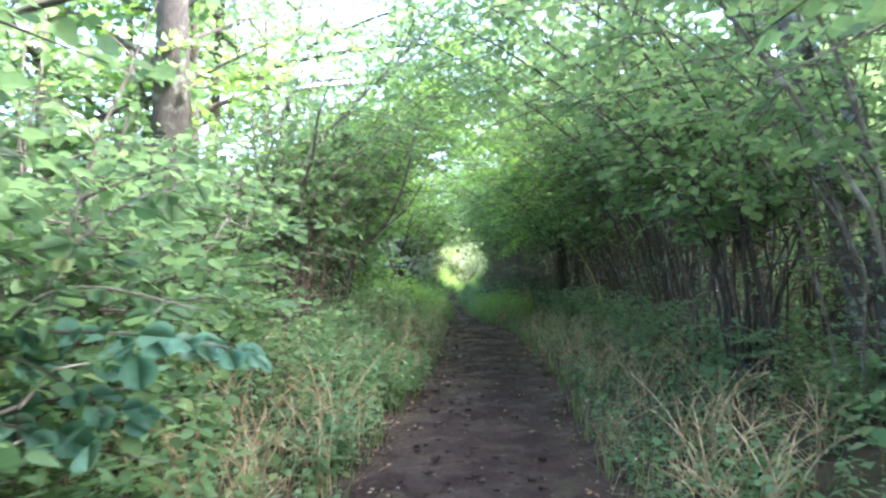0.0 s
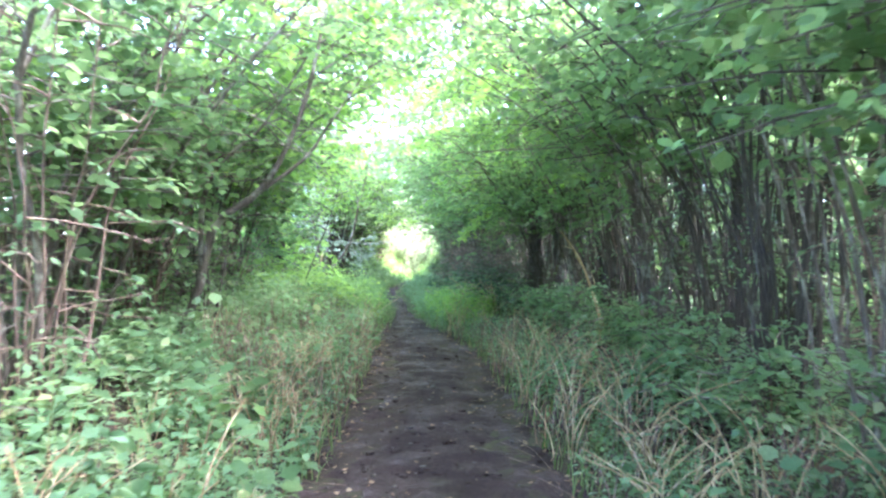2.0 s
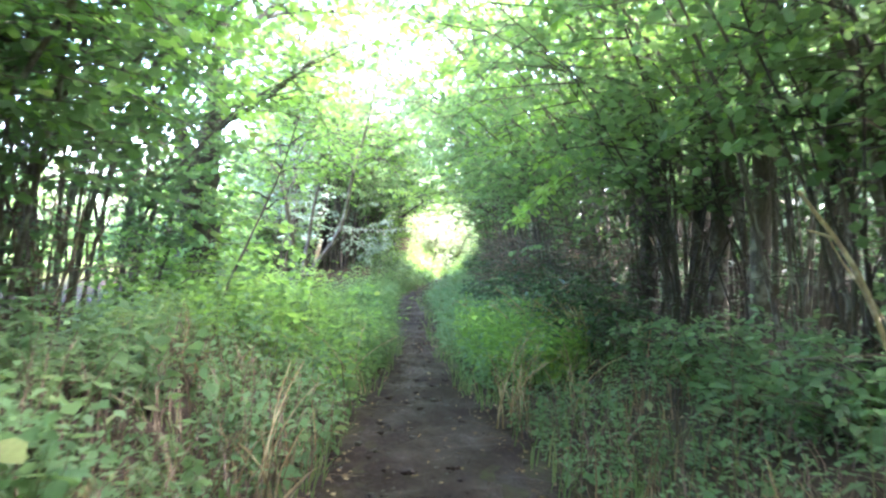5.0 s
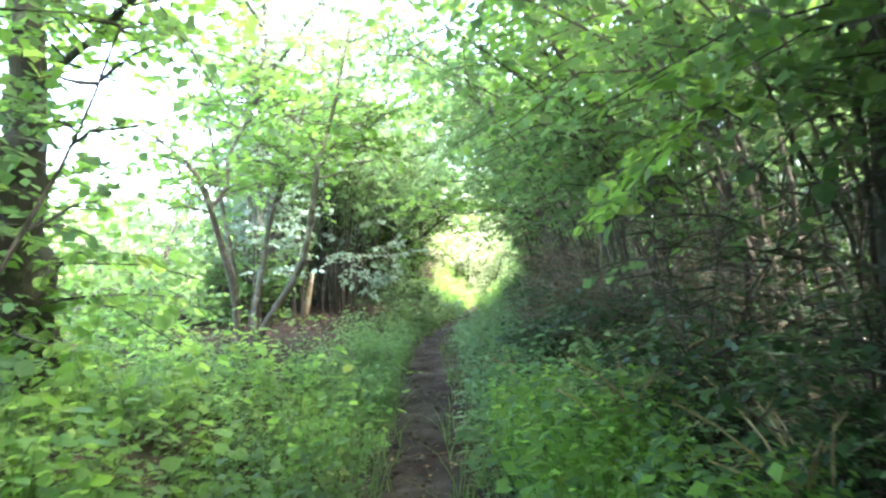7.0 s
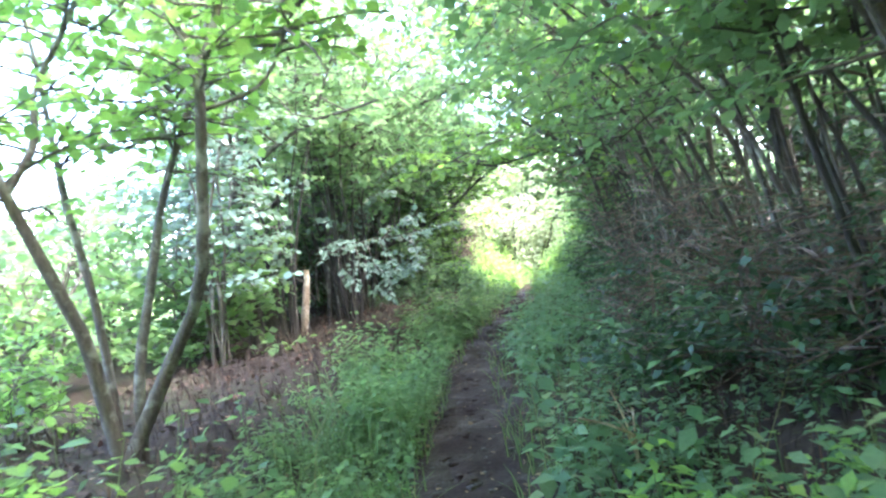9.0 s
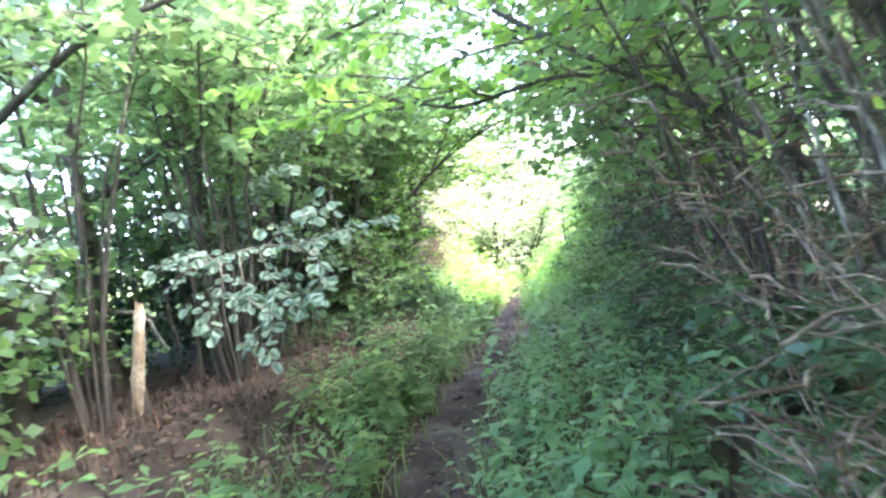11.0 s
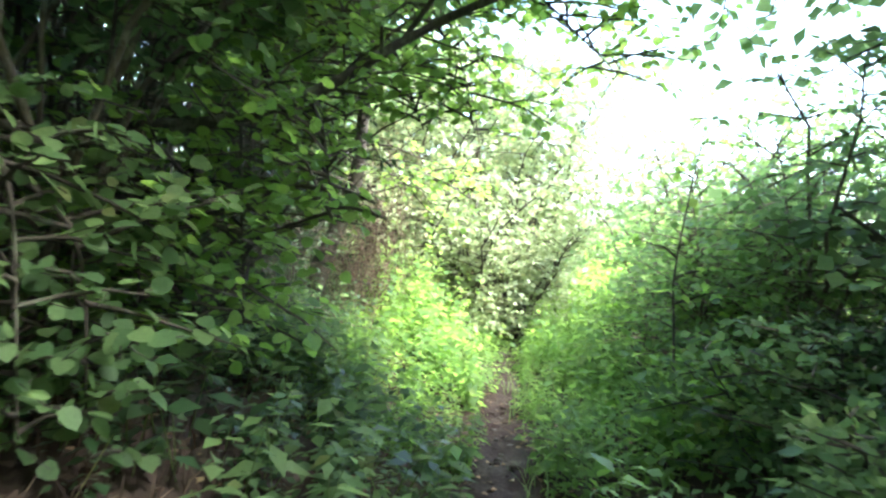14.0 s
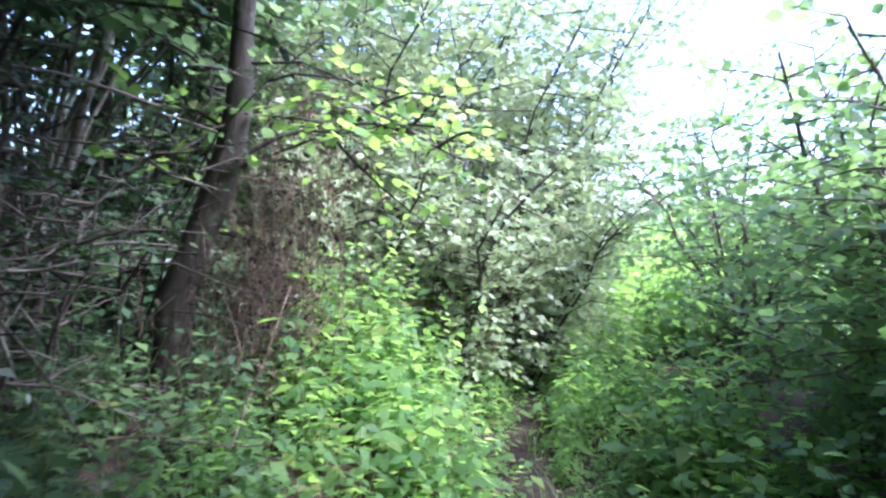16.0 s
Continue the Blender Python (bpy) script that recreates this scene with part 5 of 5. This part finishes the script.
leafy_branch("low hazel branch, broad drooping leaves paled in colour for skylight", [
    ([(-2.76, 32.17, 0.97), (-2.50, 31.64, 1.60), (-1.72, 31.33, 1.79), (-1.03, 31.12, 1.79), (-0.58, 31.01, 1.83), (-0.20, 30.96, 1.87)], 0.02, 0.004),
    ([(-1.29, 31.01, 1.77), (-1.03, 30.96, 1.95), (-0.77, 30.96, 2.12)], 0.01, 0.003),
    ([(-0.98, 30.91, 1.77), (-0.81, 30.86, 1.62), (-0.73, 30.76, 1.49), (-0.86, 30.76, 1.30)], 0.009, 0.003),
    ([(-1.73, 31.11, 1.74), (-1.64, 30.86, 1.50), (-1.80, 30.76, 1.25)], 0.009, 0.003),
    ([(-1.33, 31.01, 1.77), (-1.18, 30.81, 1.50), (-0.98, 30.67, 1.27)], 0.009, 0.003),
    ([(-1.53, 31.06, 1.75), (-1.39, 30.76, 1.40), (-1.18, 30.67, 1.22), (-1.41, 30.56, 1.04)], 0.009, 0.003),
    ([(-2.28, 31.35, 1.62), (-1.98, 30.96, 1.85), (-1.73, 30.67, 1.80)], 0.009, 0.003)], M_STEM, 0.095, M_SKYLIT, 11, 0.052, 0.3, 7, 0.2, 0.6, (0.3, -0.8))
leafy_branch("upright hazel shoot beside the bank, skylight put into leaf colour", [([(-2.5, 33.2, 0.8), (-2.1, 32.7, 1.9), (-1.7, 32.2, 2.45), (-1.2, 31.9, 2.55)], 0.016, 0.004), ([(-1.9, 32.5, 2.2), (-1.5, 32.5, 2.8), (-1.1, 32.4, 3.0)], 0.009, 0.003), ([(-2.2, 32.8, 1.7), (-2.3, 32.2, 2.2), (-2.4, 31.8, 2.3)], 0.009, 0.003)], M_STEM, 0.1, M_SKYLIT, 12, 0.075, 0.28, 5, 0.2, 0.6, (0.3, -0.6))
leafy_branch("leafy hazel branch reaching out over the verge", [([(-1.9, 3.6, 0.9), (-1.5, 3.2, 1.35), (-1.1, 3.0, 1.5), (-0.6, 2.9, 1.42)], 0.014, 0.004), ([(-1.7, 3.4, 1.15), (-1.2, 3.3, 1.75), (-0.8, 3.3, 1.95)], 0.01, 0.003), ([(-1.6, 3.3, 1.25), (-1.5, 3.0, 1.9), (-1.3, 2.9, 2.1)], 0.01, 0.003)], M_STEM, 0.105, M_HAZEL, 13, 0.085, 0.28, 4)
leafy_branch("hazel branch beside the track, sky tint put into its large leaves", [
    ([(-2.20, 3.92, 0.48), (-1.70, 3.29, 1.23), (-1.23, 3.17, 1.31), (-0.83, 3.17, 1.29), (-0.53, 3.19, 1.24)], 0.012, 0.003),
    ([(-1.77, 3.35, 1.13), (-1.45, 3.17, 1.20), (-1.18, 3.17, 1.06), (-1.02, 3.17, 0.98)], 0.008, 0.003),
    ([(-1.83, 3.42, 1.04), (-1.52, 3.10, 0.98), (-1.33, 3.04, 0.95)], 0.008, 0.003)], M_STEM, 0.14, M_SKY_BLUE, 14, 0.085, 0.2, 3, 0.3, 0.6, (0.3, -1.0))
# Backlight on these leaves is in their colour.
leafy_branch("low hazel branch, backlight put into its large leaves' colour", [([(3.0, 21.9, 2.7), (2.5, 21.4, 2.5), (2.1, 21.05, 2.25), (1.75, 20.8, 1.85)], 0.016, 0.004), ([(2.6, 21.5, 2.55), (2.2, 20.8, 2.65), (1.9, 20.5, 2.5)], 0.012, 0.004), ([(2.8, 21.7, 2.6), (2.2, 22.0, 2.35), (1.85, 22.2, 1.95)], 0.012, 0.004), ([(2.9, 21.8, 2.65), (2.37, 20.8, 2.45), (1.95, 20.65, 2.13), (1.7, 20.6, 1.8)], 0.012, 0.004)], M_STEM, 0.11, M_LIT, 15, 0.07, 0.35, 6)
leafy_branch("level hazel branch over the bank, broad leaves coloured as lit", [([(-3.0, 22.4, 1.1), (-2.4, 22.0, 1.38), (-1.7, 21.7, 1.45), (-1.15, 21.6, 1.42)], 0.016, 0.004), ([(-2.6, 22.1, 1.3), (-2.0, 21.7, 1.75), (-1.4, 21.6, 1.72)], 0.012, 0.004), ([(-2.8, 22.2, 1.2), (-2.2, 21.4, 1.2), (-1.7, 21.2, 1.1)], 0.012, 0.004)], M_STEM, 0.105, M_LIT, 16, 0.07, 0.35, 6)
leafy_branch("hazel spray over the track, backlight put into its leaf colour", [([(1.6, 30.3, 2.9), (0.6, 29.9, 2.75), (0.07, 29.65, 2.52), (-0.35, 29.6, 2.52), (-0.65, 29.6, 2.52)], 0.012, 0.003), ([(0.3, 29.75, 2.65), (-0.1, 29.6, 2.72), (-0.5, 29.6, 2.78), (-0.86, 29.6, 2.78)], 0.009, 0.003), ([(0.7, 29.9, 2.77), (0.3, 29.4, 2.85), (-0.1, 29.2, 2.85)], 0.009, 0.003)], M_STEM, 0.1, M_LIT, 17, 0.06, 0.25, 5)
leafy_branch("drooping spray with dark green leaves at the arch's end", [([(-0.3, 38.5, 3.35), (0.1, 38.45, 3.0), (0.35, 38.4, 2.72), (0.5, 38.4, 2.5)], 0.01, 0.003), ([(-0.1, 38.5, 3.15), (-0.1, 38.3, 2.8), (-0.2, 38.2, 2.55)], 0.008, 0.003), ([(0.0, 38.5, 3.1), (0.5, 38.6, 3.0), (0.8, 38.7, 2.8)], 0.008, 0.003)], M_DARK, 0.085, M_LUSH, 18, 0.06, 0.22, 4)

# dark arching branch over the lane and the tree it comes from
tree("arching_tree", "dark tree with a long branch arching over the lane", [
    ([(-2.6, 36.3, gz(-2.6, 36.3)), (-2.55, 36.4, 1.6), (-2.4, 36.6, 3.2), (-2.2, 36.6, 5)], 0.1, 0.05),
    ([(-2.5, 36.5, 1.7), (-1.9, 36.7, 1.95), (-1.34, 36.8, 2.08), (-0.8, 36.8, 2.3), (-0.2, 36.85, 2.75), (0.44, 36.9, 3.1), (0.9, 37.2, 3.3)], 0.05, 0.014),
    ([(-0.35, 36.85, 2.65), (-0.1, 36.9, 3.1), (0.2, 37.2, 3.6)], 0.018, 0.008), ([(-2.4, 36.6, 3.2), (-1.2, 36.4, 3.6), (0.1, 36.3, 3.8), (0.9, 36.6, 3.7)], 0.03, 0.01), ([(-2.4, 36.6, 3.0), (-1.5, 37.6, 3.4), (-0.6, 38.4, 3.5)], 0.025, 0.01),
    ([(-0.2, 36.85, 2.75), (0.3, 37.4, 3.2), (0.75, 37.9, 3.1), (1.1, 38.1, 2.9)], 0.014, 0.005), ([(0.1, 36.3, 3.8), (0.7, 37.3, 3.8), (1.2, 38.0, 3.4)], 0.014, 0.005), ([(-1.0, 38.05, 3.45), (-0.6, 38.3, 3.0), (-0.3, 38.4, 2.4)], 0.012, 0.004), ([(-0.6, 38.4, 3.5), (-0.1, 38.4, 3.0), (0.1, 38.3, 2.4)], 0.012, 0.004)]
    + [([(x, y, z), (x + 0.12, y - 0.15, z - 0.5 * d), (x + 0.2, y - 0.2, z - d)], 0.012, 0.004) for x, y, z, d in ((-2.0, 36.65, 1.95, 1.2), (-1.7, 36.7, 2.0, 1.3), (-1.45, 36.8, 2.05, 1.3), (-1.2, 36.8, 2.1, 1.1), (-0.8, 36.85, 2.3, 0.7), (-1.5, 37.6, 3.38, 1.6), (-1.0, 38.0, 3.45, 1.2))], M_DARK, start=0.2, per=21, reach=0.95, leaf=0.078, shape=OVAL, mat=M_LUSH)
tree("arching_tree", "dark thin-stemmed tree with low drooping leaves", [([(-2.5, 34.9, gz(-2.5, 34.9)), (-2.45, 35.0, 1.0), (-2.3, 35.2, 1.55), (-1.9, 35.4, 1.85), (-1.5, 35.6, 1.75)], 0.06, 0.01)] + [([(-2.1, 35.3, 1.7), (x - 0.1, y, z), (x + 0.15, y - 0.1, z - d)], 0.018, 0.004) for x, y, z, d in ((-1.6, 35.9, 1.8, 1.0), (-1.5, 35.4, 1.7, 1.0), (-1.7, 35.7, 1.6, 1.0), (-1.5, 36.3, 1.75, 1.1), (-1.35, 35.6, 1.5, 0.9))], M_DARK, start=0.5, per=14, reach=0.7, leaf=0.085, shape=OVAL, mat=M_HAZEL)

# Limbs from 4.6 m up added for the shade of their crown.
ivy_root = tree("ivy_tree", "massive dark upright trunk clad in ivy", [([(2.55, 36.4, gz(2.5, 36.3)), (2.52, 36.35, 2), (2.5, 36.35, 4.5), (2.5, 36.4, 10)], 0.25, 0.12), ([(2.5, 36.35, 3.4), (1.9, 36.2, 4.0), (1.3, 36.1, 4.2)], 0.05, 0.02), ([(2.5, 36.35, 2.9), (2.1, 36.6, 3.3), (1.5, 36.9, 3.45), (1.0, 37.2, 3.3)], 0.03, 0.008), ([(2.5, 36.35, 3.2), (2.2, 37.0, 3.6), (1.8, 37.6, 3.6)], 0.03, 0.008), ([(2.5, 36.4, 4.6), (1.6, 36.2, 5.6), (0.5, 36.0, 6.2)], 0.07, 0.02), ([(2.5, 36.4, 4.8), (1.8, 35.2, 5.7), (0.9, 34.2, 6.2)], 0.07, 0.02), ([(2.5, 36.4, 5.0), (1.7, 37.3, 6.0), (0.8, 38.0, 6.5)], 0.07, 0.02), ([(2.5, 36.4, 5.2), (3.4, 37.2, 6.3), (4.2, 37.6, 6.8)], 0.07, 0.02), ([(2.5, 36.4, 5.6), (1.4, 36.8, 6.8), (0.4, 37.0, 7.4)], 0.06, 0.02)], M_DARK, start=0.45, per=18, reach=1.5, leaf=0.13, shape=BROAD)
r = np.random.default_rng(55)
n = 2600
a, h = r.uniform(0, 6.28, n), r.uniform(0.5, 6.5, n)
c = unit_ring(a)
p = np.stack([2.53 + c[:, 0] * 0.27, 36.36 + c[:, 1] * 0.27, h], -1)
leaf_part("ivy", (p, c * 0.5 + r.normal(0, 0.3, (n, 3)) + [0, 0, -0.6], c + r.normal(0, 0.3, (n, 3)), r.uniform(0.035, 0.065, n)), ROUND, M_IVY_AND_SHADE, ivy_root)

for k, (x, y, h) in enumerate([(2.0, 35.6, 1.1), (2.9, 35.2, 1.6), (2.2, 37.2, 1.0), (3.0, 37.6, 1.6), (3.7, 36.6, 2.2), (3.3, 34.2, 1.8)]):
    coppice(x, y, 1980 + k, h, 9, 0.5, 0.05, 11, 0.7, leaf=0.08, shape=BROAD, mat=M_IVY_AND_SHADE if k % 2 else M_HAZEL, bark=M_DARK, thick=0.01, sides=4, spacing=0.055, name="shade_bush", label="dark tangled shrub at the foot of the ivy tree", group="shrubs in deep shade", flat=0.8)

# the leaning tree with dead vines
tree("vine_tree", "dark leaning tree with dead brown vines hanging by it", [
    ([(-1.46, 40.25, gz(-1.46, 40.25)), (-1.41, 40.29, 0.64), (-1.35, 40.29, 1.24), (-1.13, 40.29, 1.88), (-1.09, 40.29, 2.51), (-1.08, 40.3, 4), (-1.0, 40.4, 6.5)], 0.1, 0.05),
    ([(-1.1, 40.2, 1.9), (-0.8, 40.3, 2.1), (-0.3, 40.4, 2.2), (0.2, 40.3, 2.0)], 0.016, 0.006)], M_DARK, start=0.4, per=14, reach=1.0, mat=M_LIT, leaf=0.075, knob=0.12)


def vines(x, y, top, n, seed, wide):
    """A curtain of fine dead stems: hanging lines, with short cross twigs and shrivelled leaves."""
    r = np.random.default_rng(seed)
    z = gz(x, y)
    root = thing("dead_vines", (x, y, z), "tangled curtain of dead brown vine stems", "vines")
    w = Wood()
    nodes = []
    for _ in range(n):
        px, py = x + r.normal(0, wide), y + r.normal(0, wide)
        t = np.linspace(0, 1, 8)
        lo, hi = sorted(r.uniform(0, 1.1, 2))
        pts = np.stack([px + np.cumsum(r.normal(0, 0.04, 8)), py + np.cumsum(r.normal(0, 0.04, 8)), z + top * (lo + (hi - lo) * t)], -1)
        w.limb(pts, np.full(8, r.uniform(0.0015, 0.0035)), 3)
        nodes.append(pts[2:7])
    tagged(w.done("vine_tangle", M_VINE, root, "", root.location), kind="stuff")
    p = np.concatenate(nodes)
    q = p + r.normal(0, 0.07, p.shape)
    tagged(Wood().twigs(p, q, 0.0015, 0.001).done("twig_tangle", M_VINE, root, "", root.location), kind="stuff")
    m = 500
    c = p[r.integers(0, len(p), m)] + r.normal(0, 0.05, (m, 3))
    leaf_part("dead_leaves", (c, r.normal(0, 1, (m, 3)), r.normal(0, 1, (m, 3)), r.uniform(0.02, 0.05, m)), KITE, M_DEAD, root, "shrivelled brown leaves")


vines(-0.88, 40.4, 1.5, 120, 5, 0.1)
vines(-1.05, 40.45, 1.1, 120, 6, 0.2)
vines(-0.72, 40.7, 2.2, 60, 8, 0.2)

for k, (x, y, h) in enumerate([(-2.0, 36.2, 4.6), (-2.3, 38.3, 5.4), (-2.9, 39.0, 6.0), (-2.5, 40.6, 6.0), (-3.6, 38.2, 6.5), (-3.8, 40.4, 6.0), (-4.6, 39.0, 6.5), (-3.6, 42.0, 5.5)]):
    coppice(x, y, 730 + k, h, 13, 0.46, 0.74, 14, 1.1, lean=(0.16, -0.05), bark=M_STEM, thick=0.03, label="dark hazel with many bare grey stems", group="", pull=0.3)

# Added tree; its crown is there to shade what stands below.
tree("wood_tree", "tall tree added to shade the lane with a dense crown", [([(-3.2, 36.9, gz(-3.2, 36.9)), (-3.1, 36.9, 3), (-2.8, 37.0, 6), (-2.6, 37.0, 9)], 0.14, 0.05), ([(-3.0, 36.9, 4.2), (-2.0, 36.6, 5.2), (-0.8, 36.2, 5.8)], 0.06, 0.02), ([(-3.0, 36.9, 4.0), (-2.2, 37.9, 4.8), (-1.4, 38.8, 5.2)], 0.06, 0.02), ([(-3.0, 36.9, 4.6), (-3.4, 38.0, 5.6), (-3.4, 39.5, 6.2)], 0.06, 0.02)], M_DARK, start=0.35, per=22, reach=1.7, leaf=0.11, group="straight trunks in the wood")

# Added dark backdrop: leaf colour stands in for the shade behind the stems.
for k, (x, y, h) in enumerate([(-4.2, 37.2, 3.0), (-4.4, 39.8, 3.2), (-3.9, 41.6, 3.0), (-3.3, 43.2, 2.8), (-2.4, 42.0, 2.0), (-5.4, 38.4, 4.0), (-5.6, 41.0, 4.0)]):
    coppice(x, y, 1960 + k, h, 10, 0.4, 0.05, 12, 0.9, leaf=0.1, shape=BROAD, mat=M_IVY_AND_SHADE, bark=M_DARK, thick=0.015, sides=4, spacing=0.07, name="shade_bush", label="shrub added as backdrop, deep shade put into its leaf colour", group="shrubs in deep shade", flat=0.9)

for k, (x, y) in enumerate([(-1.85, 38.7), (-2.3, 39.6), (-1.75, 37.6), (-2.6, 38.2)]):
    coppice(x, y, 960 + k, 2.6, 8, 0.5, 0.1, 9, 0.7, leaf=0.06, shape=KITE, mat=M_IVY_AND_SHADE, bark=M_DARK, thick=0.016, spacing=0.35, fine=True, name="bare_thicket", label="thicket of bare grey-brown twigs in the shade", group="bare thickets")

coppice(-1.75, 40.3, 2051, 2.6, 10, 0.5, 0.2, 8, 0.8, leaf=0.05, shape=KITE, mat=M_IVY_AND_SHADE, bark=M_DARK, thick=0.01, sides=4, spacing=0.4, fine=True, name="bare_thicket", label="thicket of thin bare stems under the trees", group="bare thickets")
coppice(-1.6, 39.2, 2052, 2.2, 8, 0.6, 0.2, 8, 0.8, leaf=0.05, shape=KITE, mat=M_IVY_AND_SHADE, bark=M_STEM, thick=0.012, sides=4, spacing=0.4, fine=True, name="bare_thicket", label="thicket of thin bare stems under the trees", group="bare thickets")

# thin sapling before the bush
tree("sapling", "thin upright sapling with a few leaves", [([(1.75, 37.9, gz(1.75, 37.9)), (1.7, 38.1, 1.1), (1.75, 38.4, 1.6), (2.05, 39, 2.85)], 0.014, 0.005)], M_DARK, start=0.4, per=10, reach=0.5, mat=M_LUSH, sides=6)

# ---- bushes that close the far end ----
for k, (x, y, h) in enumerate([(3.0, 38.7, 3.2), (3.7, 39.8, 3.7), (3.0, 41.0, 3.5), (4.2, 41.6, 3.9), (2.9, 43.0, 3.4), (3.8, 45, 3.6), (4.9, 43, 3.8), (2.6, 39.8, 2.8), (5.2, 39, 3.4)]):
    coppice(x, y, 700 + k, h, 9, 0.4, 0.1, 22, 0.95, leaf=0.072, mat=M_BUSH, label="dense rounded green bush in the open", group="bushes at the lane's end", spacing=0.055)
for k, (x, y, h) in enumerate([(-1.2, 44.5, 6.5), (-0.2, 46.5, 7), (-2.2, 43.5, 6), (1.2, 48.6, 6.5), (-1.8, 47, 7.5), (0.5, 45.0, 5.6), (1.3, 46.4, 5.2)]):
    coppice(x, y, 750 + k, h, 10, 0.42, 0.04, 30, 1.2, leaf=0.13, spacing=0.06, rise=0.4, flat=1.1, mat=M_SALLOW, label="tall sallow with dull pale grey-green leaves", group="sallows at the lane's end", shape=KITE, name="sallow_bush", bark=M_DARK)
for k, (x, y, h) in enumerate([(0.2, 43.5, 2.7), (1.0, 44.4, 3.0), (-0.7, 43.0, 3.0)]):
    coppice(x, y, 770 + k, h, 11, 0.5, 0.04, 24, 0.7, leaf=0.1, spacing=0.045, rise=0.5, flat=1.1, mat=M_SALLOW, label="low pale sallow bush in the sun", group="sallows at the lane's end", shape=KITE, name="sallow_bush", bark=M_DARK)
for k, (x, y, h) in enumerate([(3, 52, 2.2), (6, 53, 2.6), (8.5, 50, 3), (-2, 55, 8), (5, 58, 2.6), (10, 56, 3)]):
    coppice(x, y, 780 + k, h, 8, 0.35, 0.08, 12, 1.6, leaf=0.17, mat=M_LUSH, fine=False, shape=BROAD, label="sunlit green bush beyond the lane", group="far bushes", spacing=0.09)


# ---- far hedgerows and woods that close the view ----
def far_wood(name, label, x0, x1, y0, y1, n, tall, seed):
    r = np.random.default_rng(seed)
    x, y = r.uniform(x0, x1, n), r.uniform(y0, y1, n)
    top = tall * (0.75 + 0.25 * ripple(x, y, 0.5, seed))
    z = ground_z(x, y) + top * r.uniform(0, 1, n) ** 0.8
    p = np.stack([x, y, z], -1)
    d = r.normal(0, 1, (n, 3))
    d[:, 2] -= 0.4
    u = r.normal(0, 0.5, (n, 3)) + [0, 0, 1]
    v, f = leaf_arrays(p, d, u, r.uniform(0.3, 0.6, n), BROAD)
    tagged(link_mesh(name, v, f, M_HAZEL), label, "woods", kind="stuff")


far_wood("far_wood", "dense green wood behind the coppice", 13, 20, -10, 36, 10000, 11, 3)
far_wood("far_wood", "dense green wood behind the coppice", 8.8, 12.5, 0, 45, 13000, 9.5, 8)
far_wood("far_wood", "wood across the end of the lane", -16, 30, 62, 72, 9000, 4, 4)
far_wood("far_hedge", "distant hedge across the field", -70, -45, -10, 80, 9000, 7, 5)
# Never in view; added to hold back daylight from behind.
far_wood("far_wood", "unseen trees added behind the start of the lane", -14, 14, -16, -10, 8000, 9, 6)
